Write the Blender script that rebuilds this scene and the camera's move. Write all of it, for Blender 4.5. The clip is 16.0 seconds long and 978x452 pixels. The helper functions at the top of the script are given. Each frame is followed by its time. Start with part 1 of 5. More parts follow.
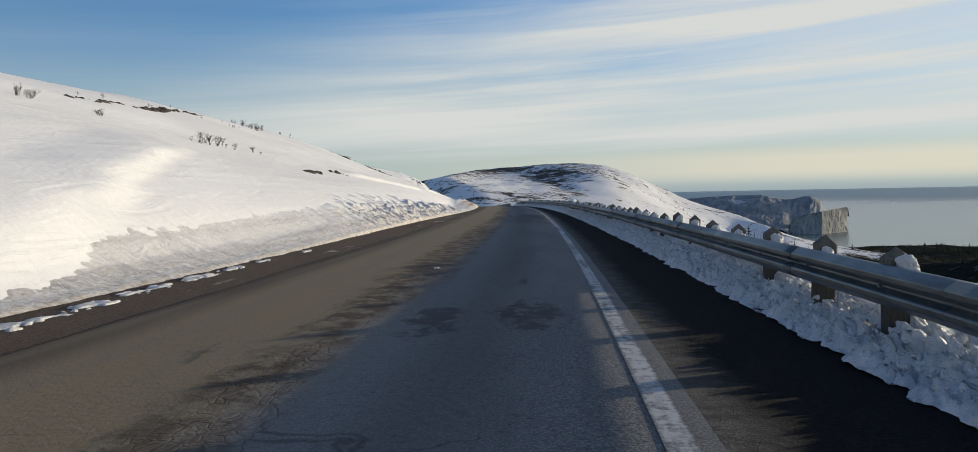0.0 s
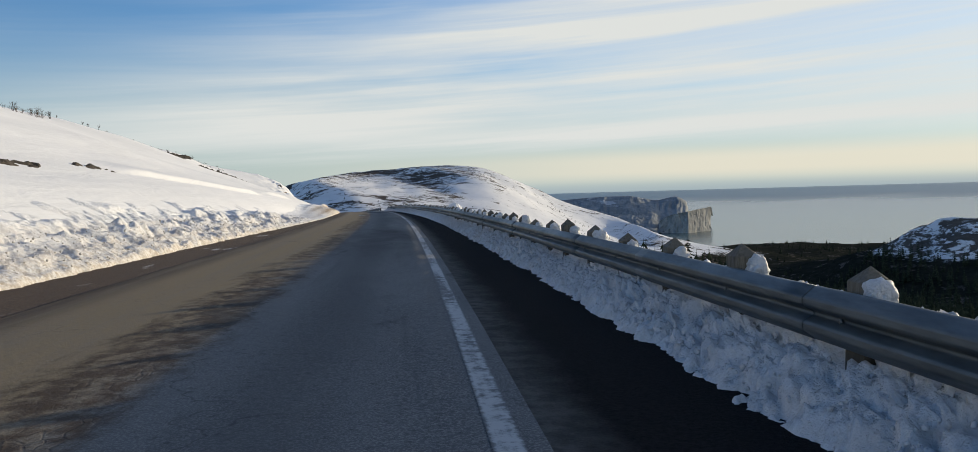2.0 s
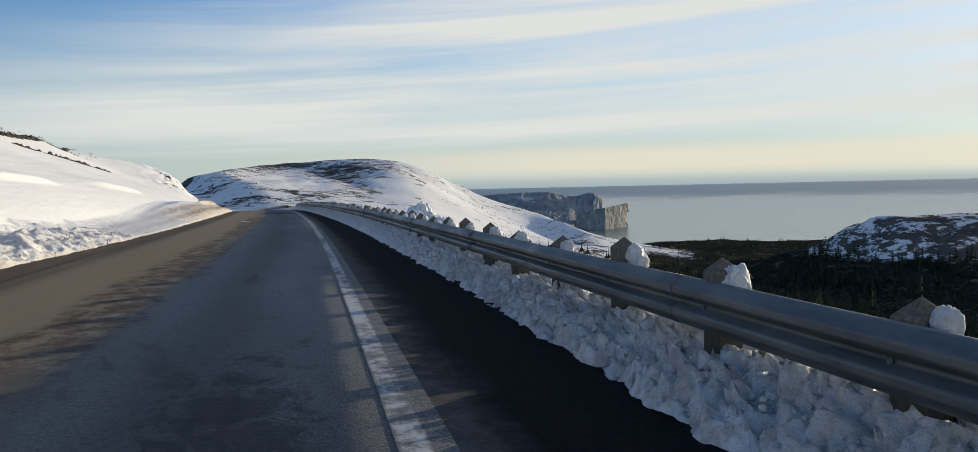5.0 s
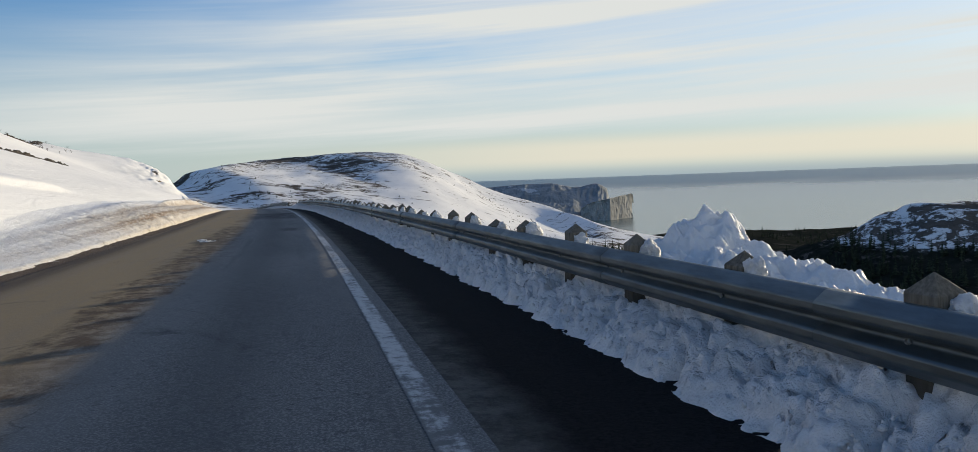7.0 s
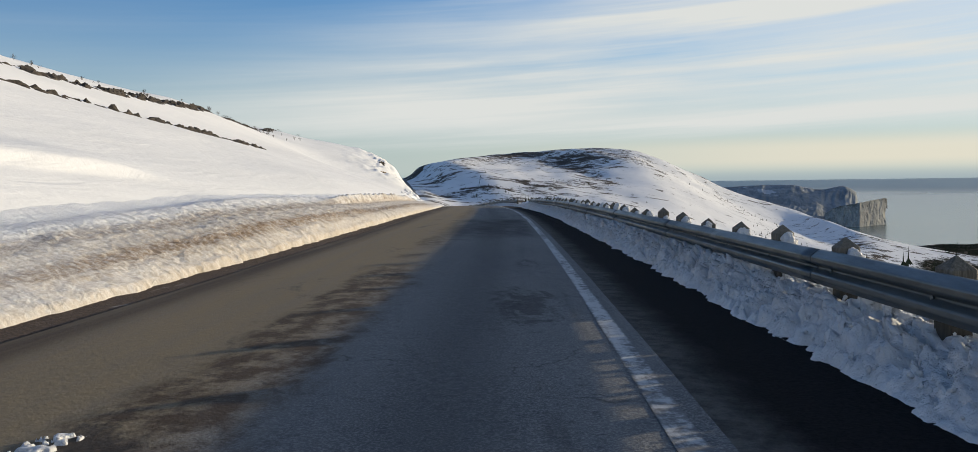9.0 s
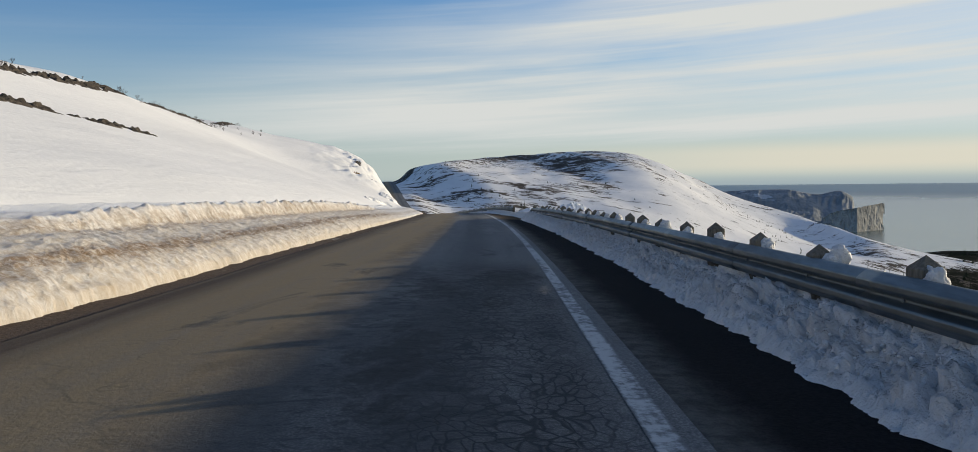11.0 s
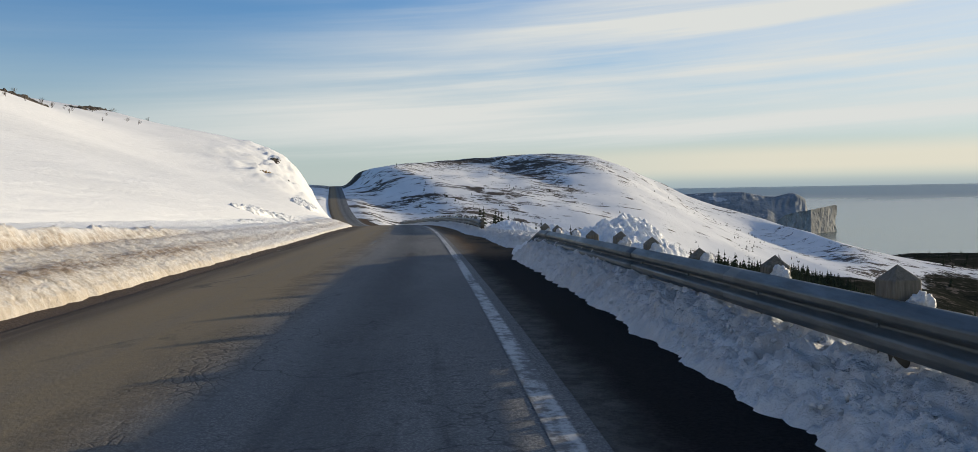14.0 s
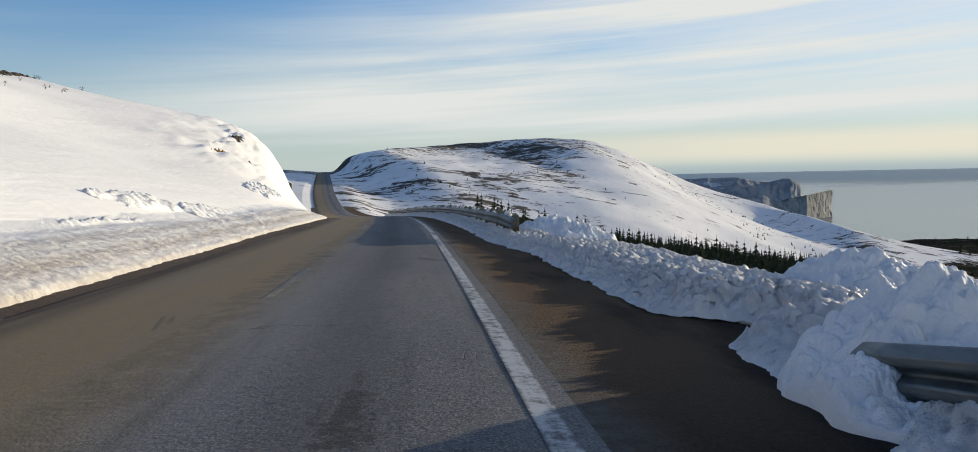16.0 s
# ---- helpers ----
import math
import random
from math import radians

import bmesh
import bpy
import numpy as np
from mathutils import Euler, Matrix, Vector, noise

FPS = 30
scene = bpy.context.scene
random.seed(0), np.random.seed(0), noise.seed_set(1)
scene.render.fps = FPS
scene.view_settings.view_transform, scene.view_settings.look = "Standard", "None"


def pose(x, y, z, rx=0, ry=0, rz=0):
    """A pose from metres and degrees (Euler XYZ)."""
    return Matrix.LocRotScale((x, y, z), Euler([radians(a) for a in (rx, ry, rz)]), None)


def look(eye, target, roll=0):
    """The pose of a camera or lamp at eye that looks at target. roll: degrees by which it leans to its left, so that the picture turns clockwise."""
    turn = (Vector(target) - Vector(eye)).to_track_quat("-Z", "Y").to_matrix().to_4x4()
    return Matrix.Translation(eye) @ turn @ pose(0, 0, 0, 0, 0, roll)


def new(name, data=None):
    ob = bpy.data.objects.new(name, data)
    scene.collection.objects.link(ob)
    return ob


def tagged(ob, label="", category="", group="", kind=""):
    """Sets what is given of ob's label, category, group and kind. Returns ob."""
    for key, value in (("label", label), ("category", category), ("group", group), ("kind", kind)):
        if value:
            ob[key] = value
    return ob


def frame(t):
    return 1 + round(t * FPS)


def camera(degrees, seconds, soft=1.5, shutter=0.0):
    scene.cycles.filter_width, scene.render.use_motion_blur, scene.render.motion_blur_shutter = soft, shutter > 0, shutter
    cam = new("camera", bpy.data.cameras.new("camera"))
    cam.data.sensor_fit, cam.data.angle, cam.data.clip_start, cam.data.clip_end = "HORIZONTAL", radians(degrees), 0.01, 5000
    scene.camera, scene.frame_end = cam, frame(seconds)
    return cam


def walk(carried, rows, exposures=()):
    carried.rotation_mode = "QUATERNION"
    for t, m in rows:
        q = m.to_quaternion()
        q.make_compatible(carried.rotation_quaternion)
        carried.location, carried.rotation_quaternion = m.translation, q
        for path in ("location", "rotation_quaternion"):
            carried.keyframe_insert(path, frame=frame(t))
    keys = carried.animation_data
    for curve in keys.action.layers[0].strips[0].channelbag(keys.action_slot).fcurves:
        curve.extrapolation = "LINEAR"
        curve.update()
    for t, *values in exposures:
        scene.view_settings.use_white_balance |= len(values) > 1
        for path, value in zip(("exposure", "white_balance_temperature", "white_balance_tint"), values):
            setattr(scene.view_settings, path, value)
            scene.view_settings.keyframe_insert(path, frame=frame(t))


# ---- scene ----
EXPOSURE = 0.75
cam = camera(61.11, 16.0, soft=0.7)
# seconds, place, yaw, pitch, lean to the left
PATH = [
    (0, -0.675, 0.003, 1.308, 4.18, -2.15, -1.09),
    (0.25, -0.651, 2.385, 1.309, 1.33, -2.10, -1.01),
    (0.5, -0.624, 4.763, 1.309, -1.07, -2.06, -0.97),
    (1, -0.582, 9.510, 1.310, -2.73, -2.06, -1.27),
    (1.5, -0.560, 14.245, 1.310, -3.73, -2.11, -1.48),
    (2, -0.568, 18.966, 1.309, -4.38, -2.15, -1.61),
    (2.5, -0.623, 23.673, 1.309, -5.31, -2.17, -1.58),
    (3, -0.708, 28.366, 1.308, -6.51, -2.21, -1.30),
    (3.5, -0.811, 33.046, 1.306, -7.78, -2.35, -1.36),
    (4, -0.935, 37.713, 1.302, -8.57, -2.33, -1.48),
    (4.5, -1.094, 42.408, 1.297, -9.46, -2.43, -1.27),
    (5.2, -1.355, 49.105, 1.285, -10.46, -2.70, -1.27),
    (5.7, -1.563, 53.977, 1.275, -10.99, -2.95, -1.32),
    (6.2, -1.802, 58.922, 1.262, -11.34, -3.18, -1.48),
    (6.8, -2.134, 64.952, 1.243, -11.50, -3.30, -1.89),
    (7, -2.253, 66.985, 1.235, -10.06, -3.14, -2.09),
    (7.5, -2.565, 72.118, 1.216, -5.50, -2.95, -1.58),
    (8, -2.891, 77.325, 1.193, 0.16, -2.95, -1.34),
    (8.2, -3.022, 79.419, 1.183, 2.11, -2.95, -1.24),
    (8.8, -3.416, 85.657, 1.151, 5.28, -2.95, -0.93),
    (9.3, -3.760, 90.806, 1.122, 5.52, -2.95, -0.69),
    (9.8, -4.116, 95.910, 1.091, 4.90, -2.96, -0.52),
    (10.3, -4.460, 100.970, 1.059, 4.65, -2.96, -0.45),
    (10.5, -4.593, 102.982, 1.045, 4.78, -2.85, -0.45),
    (11, -4.932, 107.980, 1.010, 5.06, -2.69, -0.59),
    (11.5, -5.286, 112.934, 0.974, 4.86, -2.19, -0.55),
    (12, -5.653, 117.842, 0.936, 4.91, -1.92, -0.54),
    (12.5, -6.035, 122.687, 0.895, 4.84, -1.82, -0.68),
    (13, -6.430, 127.454, 0.848, 4.48, -1.84, -0.99),
    (13.5, -6.838, 132.142, 0.793, 2.77, -2.07, -0.84),
    (14, -7.268, 136.750, 0.732, 1.96, -2.41, -0.98),
    (14.5, -7.731, 141.277, 0.665, 0.95, -2.66, -0.97),
    (15, -8.212, 145.725, 0.592, -0.06, -2.89, -0.99),
    (15.5, -8.703, 150.094, 0.514, 0.05, -3.23, -1.07),
    (16, -9.194, 154.385, 0.434, 1.47, -3.37, -1.15),
]


def view(x, y, z, yaw, pitch, lean):
    a, b = radians(yaw), radians(pitch)
    way = Vector((-math.sin(a) * math.cos(b), math.cos(a) * math.cos(b), math.sin(b)))
    return look((x, y, z), Vector((x, y, z)) + way * 10, lean)


walk(cam, [(t, view(*p)) for t, *p in PATH], exposures=[(0.0, EXPOSURE - 0.10), (2.0, EXPOSURE + 0.03), (7.5, EXPOSURE + 0.03), (11.0, EXPOSURE - 0.08), (12.5, EXPOSURE - 0.13), (13.2, EXPOSURE - 0.09), (14.5, EXPOSURE + 0.03), (16.0, EXPOSURE + 0.08)])

# Geometry of the road in plan: heading (radians, to the left) and slope at stations along the right edge line.
ROAD_S = [0, 30, 60, 90, 120, 150, 180, 210, 240, 270, 300, 330, 360, 400, 600, 700]
ROAD_H = [-0.0043, 0.0227, 0.0408, 0.0622, 0.0838, 0.1109, 0.1248, 0.162, 0.225, 0.27, 0.257, 0.247, 0.241, 0.222, 0.218, 0.216]
ROAD_G = [0.0002, -0.0003, -0.0029, -0.0057, -0.008, -0.0182, -0.0211, -0.0316, -0.046, -0.04, -0.012, 0.032, 0.056, 0.050, 0.014, 0.0]

world = bpy.data.worlds.new("winter_sky")
scene.world = world
SUN_AZ, SUN_EL = radians(33.0), radians(6.95)      # from +x towards +y; height over the horizon


def build_world():
    world.use_nodes = True
    nt = world.node_tree
    nt.nodes.clear()
    N, L = nt.nodes.new, nt.links.new
    out, bg = N("ShaderNodeOutputWorld"), N("ShaderNodeBackground")
    sky = N("ShaderNodeTexSky")
    sky.sky_type, sky.sun_disc = "NISHITA", False
    sky.sun_elevation, sky.sun_rotation = SUN_EL, math.pi / 2 - SUN_AZ
    sky.altitude, sky.air_density, sky.dust_density, sky.ozone_density = 150, 1.0, 0.35, 3.5
    co = N("ShaderNodeTexCoord")
    sep = N("ShaderNodeSeparateXYZ")
    L(co.outputs["Generated"], sep.inputs[0])
    def calc(op, a, b=0.0, c=None, clamp=False):
        n = N("ShaderNodeMath")
        n.operation, n.use_clamp = op, clamp
        for k, v in enumerate((a, b) if c is None else (a, b, c)):
            if isinstance(v, bpy.types.NodeSocket):
                L(v, n.inputs[k])
            else:
                n.inputs[k].default_value = v
        return n.outputs[0]

    def fade(x, lo, hi, a=0.0, b=1.0):
        n = N("ShaderNodeMapRange")
        n.interpolation_type = "SMOOTHSTEP"
        L(x, n.inputs[0])
        for k, v in enumerate((lo, hi, a, b)):
            n.inputs[k + 1].default_value = v
        return n.outputs[0]

    az = calc("ARCTAN2", sep.outputs["X"], sep.outputs["Y"])        # to the right of +y
    up = sep.outputs["Z"]

    def layer(kx, ky, tilt, detail, lo, hi, seed):
        comb = N("ShaderNodeCombineXYZ")
        L(calc("MULTIPLY", az, kx), comb.inputs[0])
        L(calc("MULTIPLY", calc("MULTIPLY_ADD", az, -tilt, up), ky), comb.inputs[1])
        comb.inputs[2].default_value = seed
        nz = N("ShaderNodeTexNoise")
        nz.inputs["Scale"].default_value, nz.inputs["Detail"].default_value = 1.0, detail
        nz.inputs["Roughness"].default_value, nz.inputs["Distortion"].default_value = 0.55, 0.35
        L(comb.outputs[0], nz.inputs["Vector"])
        return fade(nz.outputs["Fac"], lo, hi)

    # streaks of high cloud: a broad sheet, bands in it and fine fibres
    sheetc = layer(1.1, 9.0, 0.03, 5, 0.24, 0.58, 3.7)
    bands = layer(1.1, 32.0, 0.045, 6, 0.36, 0.66, 8.2)
    fibre = layer(2.4, 75.0, 0.06, 7, 0.40, 0.75, 1.6)
    mass = calc("ADD", calc("MULTIPLY_ADD", bands, 0.42, calc("MULTIPLY", sheetc, 0.62)), calc("MULTIPLY", fibre, 0.24))
    # clear below the sheet's far edge, and clear blue high up on the side away from the sun
    foot = fade(calc("MULTIPLY_ADD", bands, 0.012, up), 0.040, 0.075)
    edge = calc("SUBTRACT", up, calc("MULTIPLY_ADD", az, 0.42, 0.30))
    open_blue = fade(edge, -0.17, 0.06, 1.0, 0.10)
    high = fade(up, 0.75, 0.30, 0.28, 1.0)
    k2 = calc("MULTIPLY", calc("MULTIPLY", mass, foot), calc("MULTIPLY", open_blue, high), clamp=True)
    # thin haze over the sea, with a warm streak under the clouds on the sun's side
    veil = fade(up, 0.20, 0.0, 0.0, 0.88)
    warm = calc("MULTIPLY", calc("MULTIPLY", fade(up, 0.006, 0.024), fade(up, 0.058, 0.034)), fade(az, -0.25, 0.35, 0.0, 0.75))
    gain = N("ShaderNodeMix"); gain.data_type = "RGBA"; gain.blend_type = "MULTIPLY"
    gain.inputs["Factor"].default_value = 1.0
    L(sky.outputs[0], gain.inputs["A"])
    gain.inputs["B"].default_value = (*SKY_GAIN, 1)
    tint = N("ShaderNodeMix"); tint.data_type = "RGBA"
    L(k2, tint.inputs["Factor"])
    hazy = N("ShaderNodeMix"); hazy.data_type = "RGBA"
    L(veil, hazy.inputs["Factor"])
    L(gain.outputs["Result"], hazy.inputs["A"])
    hazy.inputs["B"].default_value = (*HAZE, 1)
    cream = N("ShaderNodeMix"); cream.data_type = "RGBA"
    L(warm, cream.inputs["Factor"])
    rim = N("ShaderNodeMix"); rim.data_type = "RGBA"
    L(fade(up, 0.016, -0.002, 0.0, 0.85), rim.inputs["Factor"])
    L(hazy.outputs["Result"], rim.inputs["A"])
    rim.inputs["B"].default_value = (2.0, 2.5, 2.75, 1)
    L(rim.outputs["Result"], cream.inputs["A"])
    cream.inputs["B"].default_value = (4.9, 4.5, 3.6, 1)
    L(cream.outputs["Result"], tint.inputs["A"])
    tint.inputs["B"].default_value = (*CLOUD, 1)
    L(tint.outputs["Result"], bg.inputs["Color"])
    bg.inputs["Strength"].default_value = SKY_STRENGTH
    L(bg.outputs[0], out.inputs[0])


SKY_STRENGTH, SKY_GAIN, CLOUD, HAZE = 0.10, (0.92, 1.04, 1.2), (4.3, 4.4, 4.25), (2.95, 3.4, 3.35)
build_world()
sun = new("sun", bpy.data.lights.new("sun", "SUN"))
sun.data.energy, sun.data.angle, sun.data.color = 3.1, radians(0.55), (1.0, 0.86, 0.63)
sun.matrix_world = look((0, 0, 0), (-math.cos(SUN_AZ) * math.cos(SUN_EL), -math.sin(SUN_AZ) * math.cos(SUN_EL), -math.sin(SUN_EL)))


# ---- numeric helpers ----
def lattice(ix, iy, iz):
    h = (ix.astype(np.int64) * 374761393 + iy.astype(np.int64) * 668265263 + iz.astype(np.int64) * 2147483647) & 0xFFFFFFFF
    h = ((h ^ (h >> 13)) * 1274126177) & 0xFFFFFFFF
    h = (h ^ (h >> 16)) & 0xFFFFFF
    return h / float(0xFFFFFF)


def vnoise(x, y, z=0.0):
    x, y, z = np.broadcast_arrays(np.asarray(x, float), np.asarray(y, float), np.asarray(z, float))
    fx, fy, fz = np.floor(x), np.floor(y), np.floor(z)
    u, v, w = x - fx, y - fy, z - fz
    u, v, w = [t * t * t * (t * (t * 6 - 15) + 10) for t in (u, v, w)]
    r = 0
    for a in (0, 1):
        for b in (0, 1):
            for c in (0, 1):
                wt = (u if a else 1 - u) * (v if b else 1 - v) * (w if c else 1 - w)
                r = r + wt * lattice(fx + a, fy + b, fz + c)
    return r * 2 - 1


def fbm(x, y, z=0.0, octaves=4, rough=0.5):
    t, amp, k = 0, 1.0, 1.0
    for i in range(octaves):
        t = t + amp * vnoise(x * k + 17.3 * i, y * k - 9.1 * i, z * k)
        amp, k = amp * rough, k * 2.03
    return t


def sstep(x, a, b):
    t = np.clip((np.asarray(x, float) - a) / (b - a), 0, 1)
    return t * t * (3 - 2 * t)


STATION = np.arange(-120.0, 700.5, 0.5)
_h = np.interp(STATION, ROAD_S, ROAD_H)
_g = np.interp(STATION, ROAD_S, ROAD_G)
_i0 = int(np.argmin(abs(STATION)))
RX, RY, RZ = np.cumsum(-np.sin(_h)) * 0.5, np.cumsum(np.cos(_h)) * 0.5, np.cumsum(_g) * 0.5
RX, RY, RZ = RX - RX[_i0], RY - RY[_i0], RZ - RZ[_i0]


def at(s, lat, up=0.0):
    """World place of a station, a distance to the right of the edge line, and a height over the road."""
    s, lat = np.broadcast_arrays(np.asarray(s, float), np.asarray(lat, float))
    th = np.interp(s, STATION, _h)
    return (np.interp(s, STATION, RX) + lat * np.cos(th), np.interp(s, STATION, RY) + lat * np.sin(th),
            np.interp(s, STATION, RZ) + up)


def heading(s):
    return float(np.interp(s, STATION, _h))


def sheet(name, X, Y, Z, U=None, V=None, material=None, parent=None, smooth=True):
    """A grid mesh from 2D arrays of places, with a UV map in metres."""
    n, m = X.shape
    idx = np.arange(n * m).reshape(n, m)
    f = np.stack([idx[:-1, :-1], idx[:-1, 1:], idx[1:, 1:], idx[1:, :-1]], -1).reshape(-1, 4)
    me = bpy.data.meshes.new(name)
    me.from_pydata(np.stack([X, Y, Z], -1).reshape(-1, 3).tolist(), [], f.tolist())
    if U is not None:
        uv = me.uv_layers.new(name="metres")
        co = np.stack([U, V], -1).reshape(-1, 2)[f.reshape(-1)]
        uv.data.foreach_set("uv", co.astype(np.float32).reshape(-1))
    if smooth:
        me.polygons.foreach_set("use_smooth", [True] * len(me.polygons))
    if material:
        me.materials.append(material)
    me.update()
    ob = new(name, me)
    if parent:
        ob.parent = parent
    return ob


def mesh_of(name, verts, faces, material, smooth=False):
    me = bpy.data.meshes.new(name)
    me.from_pydata([tuple(v) for v in verts], [], [tuple(f) for f in faces])
    if smooth:
        me.polygons.foreach_set("use_smooth", [True] * len(me.polygons))
    if material:
        me.materials.append(material)
    me.update()
    return me


def part(name, data, parent, label="", m=None):
    ob = new(name, data)
    ob.parent = parent
    if m is not None:
        ob.matrix_basis = m
    return tagged(ob, label) if label else ob


# ---- materials ----
class Mat:
    """A small builder for node materials."""

    def __init__(self, name, rough=0.8, metal=0.0, spec=0.3):
        self.m = bpy.data.materials.new(name)
        self.m.use_nodes = True
        self.nt = self.m.node_tree
        self.b = self.nt.nodes["Principled BSDF"]
        self.b.inputs["Roughness"].default_value = rough
        self.b.inputs["Metallic"].default_value = metal
        self.b.inputs["Specular IOR Level"].default_value = spec
        self.co = self.nt.nodes.new("ShaderNodeTexCoord")

    def node(self, kind, **inputs):
        n = self.nt.nodes.new(kind)
        for k, v in inputs.items():
            if isinstance(v, bpy.types.NodeSocket):
                self.nt.links.new(v, n.inputs[k.replace("_", " ")])
            else:
                n.inputs[k.replace("_", " ")].default_value = v
        return n

    def coords(self, scale=(1, 1, 1), uv=False):
        mp = self.node("ShaderNodeMapping", Vector=self.co.outputs["UV" if uv else "Object"])
        mp.inputs["Scale"].default_value = scale
        return mp.outputs[0]

    def noise(self, scale, detail=5.0, rough=0.6, vec=None, dist=0.0):
        return self.node("ShaderNodeTexNoise", Vector=vec or self.co.outputs["Object"], Scale=scale, Detail=detail,
                         Roughness=rough, Distortion=dist).outputs["Fac"]

    def ramp(self, fac, lo, hi, a=0.0, b=1.0):
        n = self.nt.nodes.new("ShaderNodeMapRange")
        n.interpolation_type = "SMOOTHSTEP"
        self.nt.links.new(fac, n.inputs[0])
        for i, v in enumerate((lo, hi, a, b)):
            n.inputs[i + 1].default_value = v
        return n.outputs[0]

    def math(self, op, a, b=0.0, clamp=False):
        n = self.nt.nodes.new("ShaderNodeMath")
        n.operation, n.use_clamp = op, clamp
        for i, v in enumerate((a, b)):
            if isinstance(v, bpy.types.NodeSocket):
                self.nt.links.new(v, n.inputs[i])
            else:
                n.inputs[i].default_value = v
        return n.outputs[0]

    def mix(self, fac, a, b):
        n = self.nt.nodes.new("ShaderNodeMix")
        n.data_type = "RGBA"
        for key, v in (("Factor", fac), ("A", a), ("B", b)):
            if isinstance(v, bpy.types.NodeSocket):
                self.nt.links.new(v, n.inputs[key])
            else:
                n.inputs[key].default_value = (*v, 1) if isinstance(v, tuple) else v
        return n.outputs["Result"]

    def color(self, sock):
        self.nt.links.new(sock, self.b.inputs["Base Color"])

    def rough(self, sock):
        self.nt.links.new(sock, self.b.inputs["Roughness"])

    def bump(self, height, strength=0.5, distance=0.02):
        n = self.node("ShaderNodeBump", Strength=strength, Distance=distance, Height=height)
        self.nt.links.new(n.outputs[0], self.b.inputs["Normal"])

    def uvxy(self):
        s = self.node("ShaderNodeSeparateXYZ", Vector=self.co.outputs["UV"])
        return s.outputs[0], s.outputs[1]


def band(m, x, lo, hi, soft):
    """1 between lo and hi, fading over soft on both sides."""
    return m.math("MULTIPLY", m.ramp(x, lo - soft, lo + soft), m.ramp(x, hi - soft, hi + soft, 1, 0))


